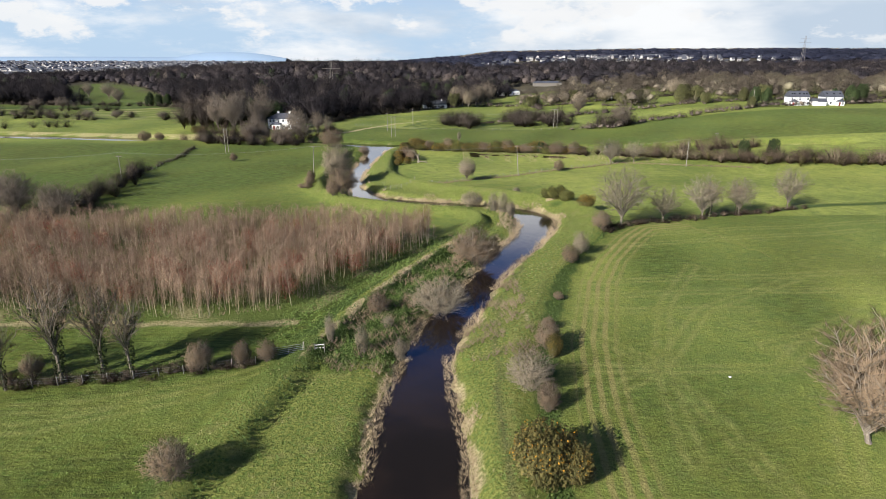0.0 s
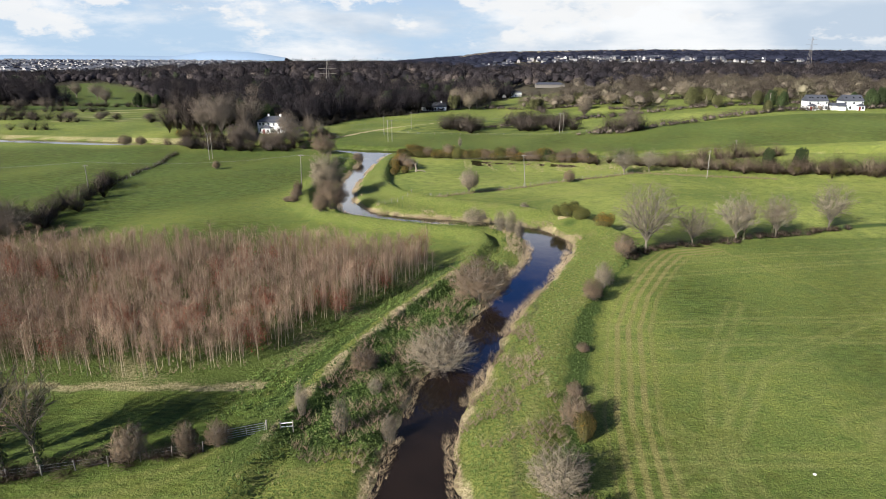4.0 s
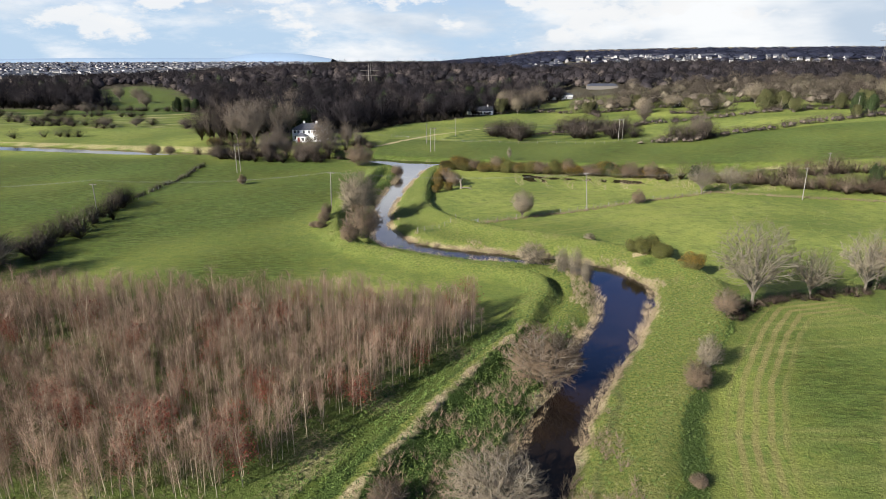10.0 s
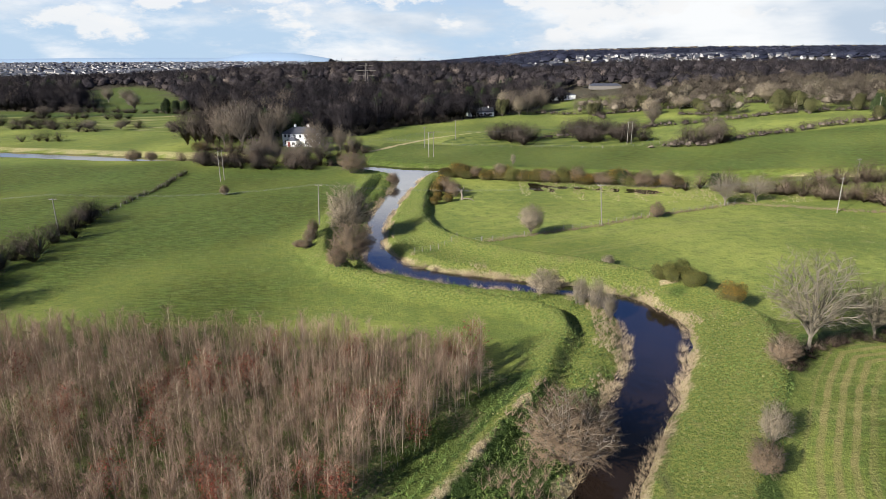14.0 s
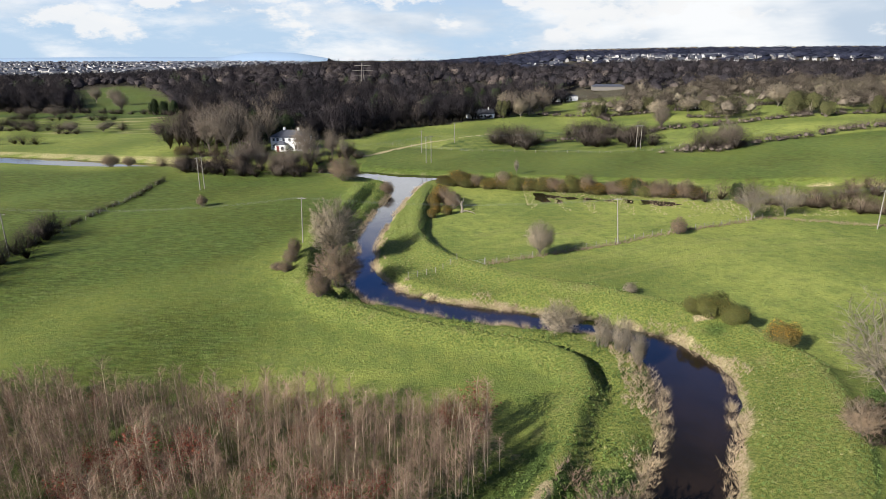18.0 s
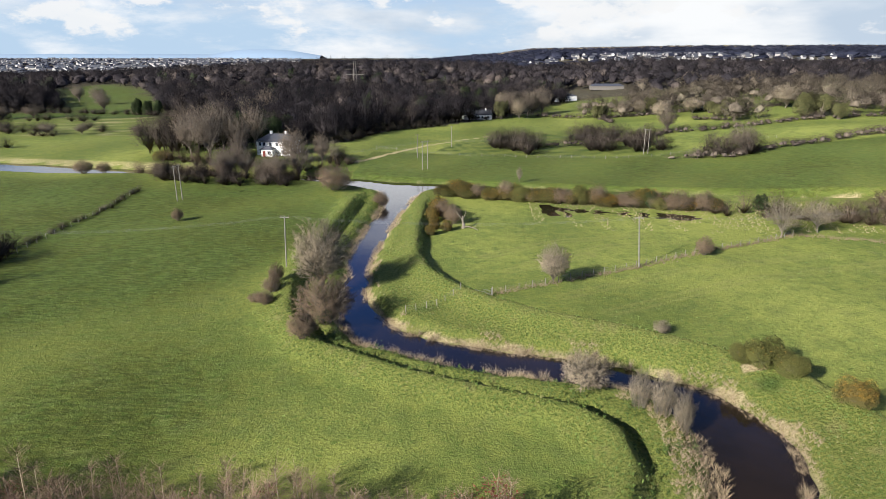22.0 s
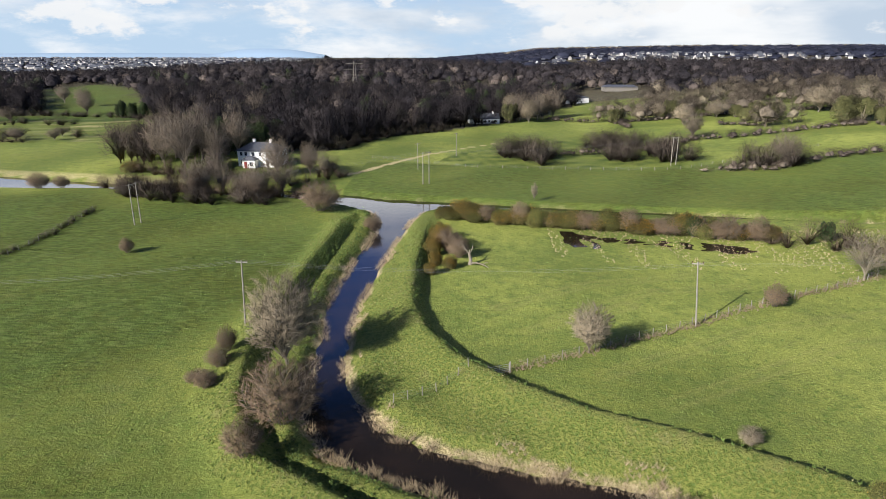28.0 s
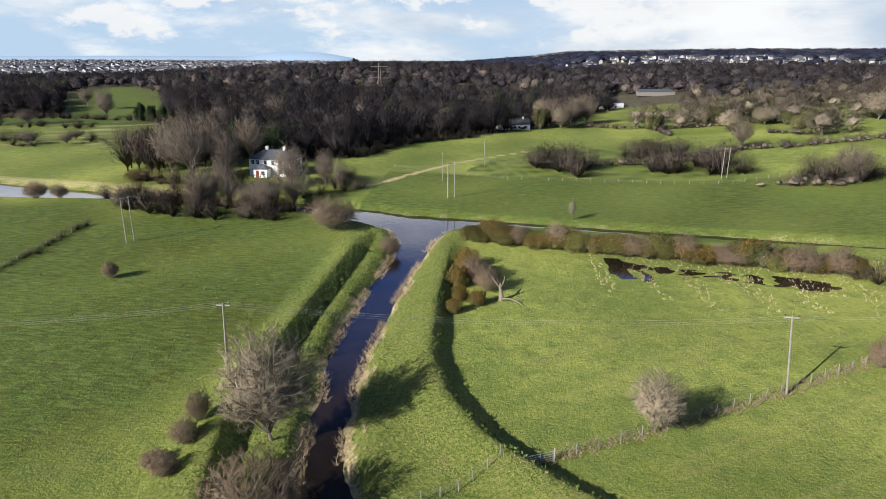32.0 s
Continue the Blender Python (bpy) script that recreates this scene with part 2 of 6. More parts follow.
OLIVE = leafy("olive_foliage", (0.170, 0.162, 0.062), (0.070, 0.076, 0.030), domed=0.7)
TUSSOCK = leafy("tussock", (0.135, 0.185, 0.045), (0.074, 0.120, 0.027))

# ---- the lie of the land ----
EAST_BANK = [(-24, -150), (4, -60), (2, 10), (2.3, 45), (2, 54), (1, 62), (0.5, 70), (2.5, 78), (5.5, 86), (8, 95), (11.5, 104), (15, 111.5), (19, 119),
             (22.5, 127), (25.5, 135), (26.5, 140), (25, 145), (22, 149.5), (18, 152.5), (11, 156), (3, 158), (-6, 160), (-12, 162),
             (-18, 166.5), (-22.5, 173), (-24.3, 182), (-25.3, 192), (-25.5, 205), (-25, 220), (-24, 235), (-23, 248), (-21, 257), (-15, 262.5)]
MAIN_RIVER = [(0, 261), (17, 258), (41, 255), (80, 248), (150, 235), (150, 242), (80, 253), (40, 259.5), (5, 264.5), (-14, 268),
              (-32, 270.5), (-43, 275), (-63, 280), (-121, 287), (-159, 295), (-260, 312), (-260, 298), (-200, 285), (-144, 277), (-115, 277), (-58, 269), (-41, 262)]
WEST_BANK = [(-33, 256), (-30, 246), (-29.5, 235), (-30, 222), (-30.5, 207), (-30, 195), (-28, 186), (-27, 176), (-25.5, 167), (-21, 160),
             (-13, 156.5), (-5, 153.5), (4, 151.8), (11, 150.5), (15.5, 147.5), (17.3, 142), (17, 136), (15.5, 129), (12.5, 121), (9, 112),
             (5.5, 103), (2.5, 95), (0, 88), (-3, 82), (-4.5, 72), (-6.5, 62), (-7, 54), (-7, 45), (-7, 10), (-5, -60), (-33, -150)]
EAST_LEVEE = [(9, -60), (5.5, 10), (6, 45), (7, 58), (9.5, 74), (15, 92), (19, 101), (24, 110), (30, 120), (34, 130), (36, 140), (32, 150), (24, 157),
              (14, 162), (4, 166), (-4, 172), (-10, 178), (-14.5, 186), (-17, 195), (-18, 210), (-18.5, 235), (-19, 252)]
WEST_LEVEE = [(-38, -60), (-27, 30), (-20.5, 51), (-18.5, 61), (-16.5, 71), (-11.5, 87), (-6, 100), (0, 112), (3.5, 118), (6.5, 127), (8.8, 133), (8.3, 139),
              (5, 142.5), (-3, 145.5), (-14, 149.5), (-27, 157), (-33, 167), (-36, 179), (-37, 204), (-37, 236), (-38, 250)]
EAST_HEDGE = [(13, -60), (9, 10), (10, 45), (11, 58), (13.5, 74), (20, 98), (25, 110), (33, 124), (40, 134), (52, 138), (70, 142), (90, 149), (130, 158)]
POOL = [(13, 236), (21, 230), (31, 226.5), (43, 224), (50, 228), (42, 232), (32, 234), (22, 235)]
RIVER = EAST_BANK + MAIN_RIVER + WEST_BANK
WATER_Z = -1.2


def along(line, X, Y):
    """Distance from a line, side (+1 to its left) and the share of the line passed."""
    best = np.full(X.shape, 1e9)
    side, share = np.zeros(X.shape), np.zeros(X.shape)
    for i, ((ax, ay), (bx, by)) in enumerate(zip(line, line[1:])):
        dx, dy = bx - ax, by - ay
        k = np.clip(((X - ax) * dx + (Y - ay) * dy) / (dx * dx + dy * dy), 0, 1)
        d = np.hypot(X - ax - k * dx, Y - ay - k * dy)
        new_side = np.sign(dx * (Y - ay) - dy * (X - ax))
        near = d < best
        best = np.where(near, d, best)
        side = np.where(near, new_side, side)
        share = np.where(near, (i + k) / (len(line) - 1), share)
    return best, side, share


def inside(poly, X, Y):
    odd = np.zeros(X.shape, bool)
    for (ax, ay), (bx, by) in zip(poly, poly[1:] + poly[:1]):
        if ay != by:
            odd ^= ((ay > Y) != (by > Y)) & (X < (bx - ax) * (Y - ay) / (by - ay) + ax)
    return odd


def smooth(x, lo, hi):
    k = np.clip((x - lo) / (hi - lo), 0, 1)
    return k * k * (3 - 2 * k)


def waves(X, Y, size, seed):
    """Soft uneven relief from a few crossing waves, about -1 to 1."""
    rng = np.random.RandomState(seed)
    out = np.zeros(np.shape(X))
    for i in range(7):
        a, k = rng.uniform(0, 2 * np.pi), 2 * np.pi / size * rng.uniform(0.6, 1.7)
        out = out + np.sin(k * (X * np.cos(a) + Y * np.sin(a)) + rng.uniform(0, 6.3))
    return out / 3.5


def river_distance(X, Y):
    d, _, _ = along(RIVER + RIVER[:1], X, Y)
    return np.where(inside(RIVER, X, Y), -d, d)


def land(X, Y):
    """Height of the ground without banks and river."""
    rise = 10.5 * smooth(X, 35, 190) * smooth(Y, 150, 320)
    far = (7 * smooth(Y, 400, 900) + 13 * smooth(Y, 800, 2600)) * smooth(X, -350, 200)
    wooded = 16 * np.exp(-((X + 190) / 260) ** 2 - ((Y - 900) / 260) ** 2)
    ridge = 17 * smooth(X, -500, 500) * np.exp(-((Y - 2300) / 750) ** 2) + 6 * smooth(X, 200, 900) * smooth(Y, 400, 1200)
    knoll = 2.4 * np.exp(-((X + 80) / 45) ** 2 - ((Y - 312) / 24) ** 2)
    hillside = 9 * np.exp(-((X - 330) / 330) ** 2 - ((Y - 1260) / 170) ** 2)
    return rise + hillside + knoll + far + wooded + ridge + 0.18 * waves(X, Y, 45, 3) * smooth(Y, 0, 60) + 1.0 * waves(X, Y, 420, 5) * smooth(Y, 380, 900)


def ground(X, Y):
    """Height of the ground everywhere."""
    X, Y = np.asarray(X, float), np.asarray(Y, float)
    z = land(X, Y)
    d, s, k = along(EAST_LEVEE, X, Y)
    sharp = smooth(Y, 118, 165)
    east = np.where(s > 0, np.exp(-(d / 3.6) ** 2), np.exp(-(d / (2.3 - 1.15 * sharp)) ** 2)) * (1.0 + 0.8 * sharp) * smooth(k, 0.0, 0.05) * (1 - smooth(k, 0.93, 1.0))
    d, s, k = along(WEST_LEVEE, X, Y)
    west = np.where(s > 0, np.exp(-(d / 2.8) ** 2), np.exp(-(d / 0.9) ** 2)) * (0.75 + 0.65 * smooth(Y, 70, 130)) * smooth(k, 0.0, 0.05) * (1 - smooth(k, 0.95, 1.0))
    west = west - 0.5 * np.where(s < 0, np.exp(-((d - 2.4) / 0.8) ** 2), 0)
    rd = river_distance(X, Y)
    z = z + east + west + 0.03 * waves(X, Y, 4.3, 9) * (np.abs(rd) < 40)
    bank = smooth(rd + 0.35 * waves(X, Y, 5.0, 21), -0.2, 2.6)
    z = np.where(rd < 3.5, z * bank + (WATER_Z - 0.15) * (1 - bank), z)
    z = np.where(rd < 0, np.minimum(z, WATER_Z + 0.1 - 0.5 * np.minimum(-rd, 2)), z)
    pd, _, _ = along(POOL + POOL[:1], X, Y)
    wet = np.where(inside(POOL, X, Y), 0.22 + 0.26 * waves(X, Y, 3.0, 31), 0) * smooth(pd, 0, 1.5)
    return z - wet


def stretch(lo, hi, step, far_lo, far_hi, grow):
    mid = list(np.arange(lo, hi + 1e-6, step))
    up, d = [], step
    while (up[-1] if up else hi) < far_hi:
        d *= grow
        up.append((up[-1] if up else hi) + d)
    down, d = [], step
    while (down[-1] if down else lo) > far_lo:
        d *= grow
        down.append((down[-1] if down else lo) - d)
    return np.array(down[::-1] + mid + up)


def mesh_from(name, verts, faces, mat, smooth_shade=False):
    """A mesh from arrays; all faces have the same number of corners."""
    verts, faces = np.asarray(verts, np.float32), np.asarray(faces, np.int32)
    me = bpy.data.meshes.new(name)
    n, k = faces.shape
    me.vertices.add(len(verts))
    me.vertices.foreach_set("co", verts.ravel())
    me.loops.add(n * k)
    me.loops.foreach_set("vertex_index", faces.ravel())
    me.polygons.add(n)
    me.polygons.foreach_set("loop_start", np.arange(0, n * k, k, dtype=np.int32))
    me.polygons.foreach_set("loop_total", np.full(n, k, np.int32))
    me.polygons.foreach_set("use_smooth", np.full(n, smooth_shade))
    me.update(calc_edges=True)
    me.materials.append(mat)
    return me


WOOD_EDGE = [(-120, 350), (-100, 338), (-80, 336), (-62, 348), (-48, 392), (-25, 411), (-3, 440), (29, 478), (40, 520), (60, 545), (60, 700), (-600, 700), (-600, 520), (-320, 470), (-200, 455), (-150, 425), (-135, 385)]


def clearing(x, y):
    return (((x + 295) * 0.55 - (y - 565) * 0.83) ** 2 / 190 ** 2 + ((x + 295) * 0.83 + (y - 565) * 0.55) ** 2 / 34 ** 2 < 1) | (((x + 20) / 30) ** 2 + ((y - 640) / 40) ** 2 < 1) | (((x + 110) / 26) ** 2 + ((y - 620) / 30) ** 2 < 1)


gx = stretch(-46, 46, 0.72, -3600, 3600, 1.06)
gy = stretch(40, 262, 0.75, -300, 4700, 1.045)
GX, GY = np.meshgrid(gx, gy)
GZ = ground(GX, GY)
nx, ny = len(gx), len(gy)
ids = np.arange(nx * ny).reshape(ny, nx)
quads = np.stack([ids[:-1, :-1], ids[:-1, 1:], ids[1:, 1:], ids[1:, :-1]], -1).reshape(-1, 4)
ground_mesh = mesh_from("ground", np.stack([GX, GY, GZ], -1).reshape(-1, 3), quads, GROUND, True)
rd = river_distance(GX, GY)
ed, es, ek = along(EAST_LEVEE, GX, GY)
wd, ws, wk = along(WEST_LEVEE, GX, GY)
soft = waves(GX, GY, 6.0, 41) * 0.8
rough = np.maximum(1 - smooth(ed + soft, 1.6, 3.0), 1 - smooth(wd + soft, 2.6, 4.5))
rough = np.where((es > 0) & (ws < 0) & (ek < 0.99), 1.0, rough)
rough = np.maximum(rough, np.where(GY > 252, 1 - smooth(rd + soft, 0.8, 1.8), 1 - smooth(rd + soft, 3.0, 5.0))) * (GY < 300)
plantation_floor = inside([(-95, 76), (-22, 78), (-8, 98), (1, 120), (-4, 127), (-95, 128)], GX, GY)
rough = np.maximum(rough, plantation_floor * 0.9)
scrub = inside([(-25, 322), (0, 318), (60, 318), (62, 350), (30, 385), (5, 380)], GX + 5 * waves(GX, GY, 14, 68), GY + 6 * waves(GX, GY, 17, 69))
rough = np.maximum(rough, scrub * 0.8)
dead = 0.64 * (1 - smooth(np.abs(rd - 0.5) + 0.9 * soft, 0.1, 1.3))
dead = np.maximum(dead, np.clip(0.72 + 0.42 * waves(GX, GY, 13, 71), 0.3, 1) * (1 - smooth(wd + 0.4 * soft + 0.25 * waves(GX, GY, 9, 72), 0.1, 0.85)) * (GY < 116) * (GY > 48) * (0.45 + 0.55 * smooth(GY + 4 * soft, 66, 76)))
dead = np.maximum(dead, 0.55 * (1 - smooth(np.abs(GY - 79.2 + 0.6 * soft), 0.3, 1.6)) * (GX < -20) * (GX > -70))
dead = np.maximum(dead, np.where(plantation_floor, 0.28 + 0.2 * waves(GX, GY, 9, 51), 0))
dead = np.maximum(dead, 0.35 * smooth(GX, 30, 70) * smooth(GY, 150, 180) * (1 - smooth(GY, 215, 235)) * (0.5 + 0.5 * soft))
dead = np.maximum(dead, 0.24 * (1 - smooth(ed + 0.2 * soft, 0.3, 1.4)) * (ek < 0.97))
dead = dead * np.where(GY > 254, 0.6, 1.0)
lane = along([(-49.8, 292.5), (-43.2, 300.4), (-34.9, 319.7), (-26.5, 339), (-8.8, 362.6), (2.5, 375.5)], GX, GY)[0]
dead = np.maximum(dead, 0.6 * (1 - smooth(lane + 0.5 * soft, 0.8, 2.2)))
dead = np.maximum(dead, 0.5 * (1 - smooth(rd + 1.5 * soft, 3.0, 8.0)) * (GX < -88) * (GY > 283))
dead = np.clip(dead, 0, 1) * (rd > -0.6)
tone = 0.45 + 0.25 * waves(GX, GY, 60, 61)
# field beyond the main river: darker tone standing in for cloud shade
tone = np.where((GY > 250) & (GY < 318) & (GX > -45), 0.78 + 0.12 * waves(GX, GY, 40, 70), tone)
tone = np.where((GY >= 318) & (GY < 420) & (GX > 40), 0.35 + 0.2 * waves(GX, GY, 50, 65), tone)
tone = np.where(scrub, 0.75 + 0.25 * waves(GX, GY, 7, 67), tone)
# west pasture: cloud shade is mixed into the deeper grass tone
tone = tone + 0.5 * smooth(-GX, 30, 60) * smooth(GY, 120, 150) * (1 - smooth(GY, 255, 275))
tone = np.where((GX > 0) & (GY < 140) & (es < 0), 0.62 + 0.2 * waves(GX, GY, 30, 62), tone)
tone = np.where((GX < -16) & (GY < 80), 0.8 + 0.2 * waves(GX, GY, 25, 64), tone)
tone = np.where((GX > -20) & (GY >= 140) & (GY < 250) & (es < 0), 0.31 + 0.2 * waves(GX, GY, 40, 66), tone)
tone = np.where((es > 0) & (ws < 0) & (ek < 0.99), 0.35 + 0.35 * waves(GX, GY, 9, 63), tone)
ditch, _, _ = along(EAST_HEDGE, GX, GY)
tone = np.maximum(tone, 0.95 * (1 - smooth(ditch + 0.3 * soft, 1.0, 2.2)))
rough = np.maximum(rough, 1 - smooth(ditch + 0.3 * soft, 1.0, 2.2))
tone = np.where((ws < 0) & (along(EAST_BANK, GX, GY)[1] > 0) & (rd > 0) & (GY < 120) & (GX < 12), np.maximum(tone, smooth(GY + 3 * soft, 60, 70)), tone)
tone = np.where((ws > 0) & (wd > 1.0) & (wd < 9) & (GY > 74) & (GY < 122), 0.95, tone)
tone = np.where((ed < 1.1), 0.1, tone)
tone = np.where(plantation_floor, 0.85, tone)
wet = (GX < -112) & (GY > 362 + 8 * waves(GX, GY, 60, 73)) & (GY < 455)
rough = np.maximum(rough, wet * 0.8)
dead = np.maximum(dead, wet * (0.3 + 0.2 * waves(GX, GY, 18, 74)))
tone = np.where(wet, 0.7 + 0.2 * waves(GX, GY, 15, 75), tone)
# far clearing: darkest grass tone imitates the cloud shade over it
tone = np.where((GX < -150) & (GY > 440), 1.0, tone)
tone = np.clip(tone, 0, 1)
# wheel marks on the pasture
track = np.zeros_like(tone)
for line in ([(26, 66.5), (17, 80)], [(26, 66.5), (20, 62)], [(26, 66.5), (33, 86), (44, 104)], [(26, 66.5), (38, 84), (58, 97)], [(26, 66.5), (23, 48)], [(26, 66.5), (29.5, 44)],
             [(26, 66.5), (40, 66), (52, 78), (62, 84)], [(26, 66.5), (14, 66)], [(36, 46), (44, 62), (41, 72), (60, 80)], [(20, 96), (60, 99), (100, 104)],
             [(22, 90), (55, 92), (90, 90)], [(20, 84), (45, 84)], [(28, 120), (60, 128), (100, 135)], [(30, 115), (58, 121), (90, 128)],
             [(-60, 55), (-38, 58), (-24, 64), (-20, 67)], [(-60, 50), (-40, 54), (-26, 61)], [(4, 192), (20, 204), (36, 207)], [(-4, 196), (12, 207), (30, 212)],
             [(0, 188), (16, 198)], [(8, 176), (30, 190), (60, 200)], [(14, 170), (40, 186), (70, 196)]):
    d, _, _ = along(line, GX, GY)
    track = np.maximum(track, np.exp(-((np.abs(d - 0.85)) / 0.36) ** 2))
track *= (rough < 0.5)
trail = along([(5.6, 40), (6.3, 63), (7.2, 77), (8.6, 88), (13.4, 103), (20.5, 124), (24, 133)], GX + 0.5 * waves(GX, GY, 7, 161), GY)[0]
dead = np.maximum(dead, 0.62 * (np.hypot((GX - 11.6) / 0.6, (GY - 79.3) / 1.2) < 1))
dead = np.maximum(dead, 0.8 * (np.hypot((GX - 27.1) / 1.5, (GY - 152.3) / 0.9) < 1))
track = np.maximum(track, 0.85 * np.exp(-((ed + 0.3 * soft) / 0.8) ** 2) * (GY < 175) * (ek < 0.97))
litter = (inside(WOOD_EDGE, GX, GY) | ((GY > 560) & ((GX < 60) | (GY > 545 + 0.08 * GX)))) & ~clearing(GX, GY)
ground_mesh.attributes.new("litter", "FLOAT", "POINT").data.foreach_set("value", np.maximum(litter.astype(np.float32), 0.5 * np.exp(-(trail / 0.42) ** 2)).astype(np.float32).ravel())
zone = ground_mesh.attributes.new("zone", "FLOAT_COLOR", "POINT")
zone.data.foreach_set("color", np.stack([rough, dead, tone, track], -1).astype(np.float32).ravel())
hd, hs, hk = along(EAST_HEDGE, GX, GY)
from_hedge = np.where((hs < 0) & (hk < 0.75), hd, 0.0)
ground_mesh.attributes.new("from_hedge", "FLOAT", "POINT").data.foreach_set("value", from_hedge.astype(np.float32).ravel())
tagged(new("ground", ground_mesh), "green pasture with rough river banks and low grassy levees", "ground", kind="structure")


def flat_sheet(name, poly, z, mat):
    bm = bmesh.new()
    f = bm.faces.new([bm.verts.new((x, y, z)) for x, y in poly])
    bmesh.ops.triangulate(bm, faces=[f])
    bmesh.ops.recalc_face_normals(bm, faces=bm.faces)
    if bm.faces[:][0].normal.z < 0:
        bmesh.ops.reverse_faces(bm, faces=bm.faces)
    me = bpy.data.meshes.new(name)
    bm.to_mesh(me)
    bm.free()
    me.materials.append(mat)
    return new(name, me)


tagged(flat_sheet("river", [(-60, -160), (30, -160), (40, 5), (60, 140), (160, 225), (160, 262), (-20, 285), (-270, 320), (-270, 280), (-60, 255), (-45, 200), (-40, 150), (-30, 100)], WATER_Z, WATER),
       "dark peaty river water reflecting the sky", "river", kind="structure")
tagged(flat_sheet("pool", [(10, 222), (54, 222), (54, 238), (10, 239)], -0.13, WATER), "shallow flood water on the meadow", "pool", kind="structure")

# ---- growing things ----


def part(name, me, parent, label=""):
    ob = new(name, me)
    ob.parent = parent
    if label:
        tagged(ob, label)
    return ob


def prism(points, radii, sides=4):
    """A tapered tube along points, as arrays of vertices and quads."""
    points = np.asarray(points, float)
    verts, faces = [], []
    for i, p in enumerate(points):
        t = points[min(i + 1, len(points) - 1)] - points[max(i - 1, 0)]
        t = t / (np.linalg.norm(t) + 1e-9)
        u = np.cross(t, (0.3, 0.9, 0.2))
        u = u / (np.linalg.norm(u) + 1e-9)
        v = np.cross(t, u)
        for k in range(sides):
            a = 2 * np.pi * k / sides
            verts.append(p + radii[i] * (np.cos(a) * u + np.sin(a) * v))
    for i in range(len(points) - 1):
        for k in range(sides):
            a, b = i * sides + k, i * sides + (k + 1) % sides
            faces.append((a, b, b + sides, a + sides))
    return np.array(verts), np.array(faces, int)


class Heap:
    """Collects pieces of geometry for one mesh."""

    def __init__(self):
        self.v, self.f, self.n = [], [], 0

    def add(self, verts, faces):
        self.v.append(np.asarray(verts, np.float32))
        self.f.append(np.asarray(faces, np.int64) + self.n)
        self.n += len(verts)

    def mesh(self, name, mat, smooth_shade=False):
        return mesh_from(name, np.concatenate(self.v), np.concatenate(self.f), mat, smooth_shade)


def blades(rng, roots, ways, length, width):
    """Thin triangles, one at each root."""
    n = len(roots)
    ways = ways / (np.linalg.norm(ways, axis=1, keepdims=True) + 1e-9)
    acr = np.cross(ways, rng.normal(size=(n, 3)))
    acr = acr / (np.linalg.norm(acr, axis=1, keepdims=True) + 1e-9)
    ln = length * rng.uniform(0.5, 1.3, (n, 1))
    w = width * rng.uniform(0.6, 1.3, (n, 1)) / 2
    v = np.stack([roots - acr * w, roots + acr * w, roots + ways * ln], 1).reshape(-1, 3)
    return v, np.arange(3 * n).reshape(-1, 3)


def leaves(rng, roots, size, lift=0.3):
    """Small tilted leaf clumps as pairs of triangles joined to a kite."""
    n = len(roots)
    a = rng.normal(size=(n, 3))
    a /= np.linalg.norm(a, axis=1, keepdims=True)
    b = np.cross(a, rng.normal(size=(n, 3)))
    b /= np.linalg.norm(b, axis=1, keepdims=True) + 1e-9
    s = size * rng.uniform(0.5, 1.4, (n, 1))
    c = np.cross(a, b) * s * lift
    v = np.stack([roots - a * s, roots - b * s * 0.6 + c, roots + a * s, roots + b * s * 0.6 + c], 1).reshape(-1, 3)
    q = np.arange(4 * n).reshape(-1, 4)
    return v, np.concatenate([q[:, [0, 1, 2]], q[:, [0, 2, 3]]])


def crown_points(rng, n, centre, radii, inner=0.35):
    a = rng.normal(size=(n, 3))
    a /= np.linalg.norm(a, axis=1, keepdims=True)
    lump = 1 + 0.16 * np.sin(a[:, 0] * 5 + rng.uniform(0, 6)) * np.sin(a[:, 1] * 4 + rng.uniform(0, 6)) + 0.08 * rng.normal(size=n)
    k = (inner + (1 - inner) * rng.uniform(0, 1, n) ** 0.5) * lump
    return np.array(centre) + a * k[:, None] * np.array(radii)


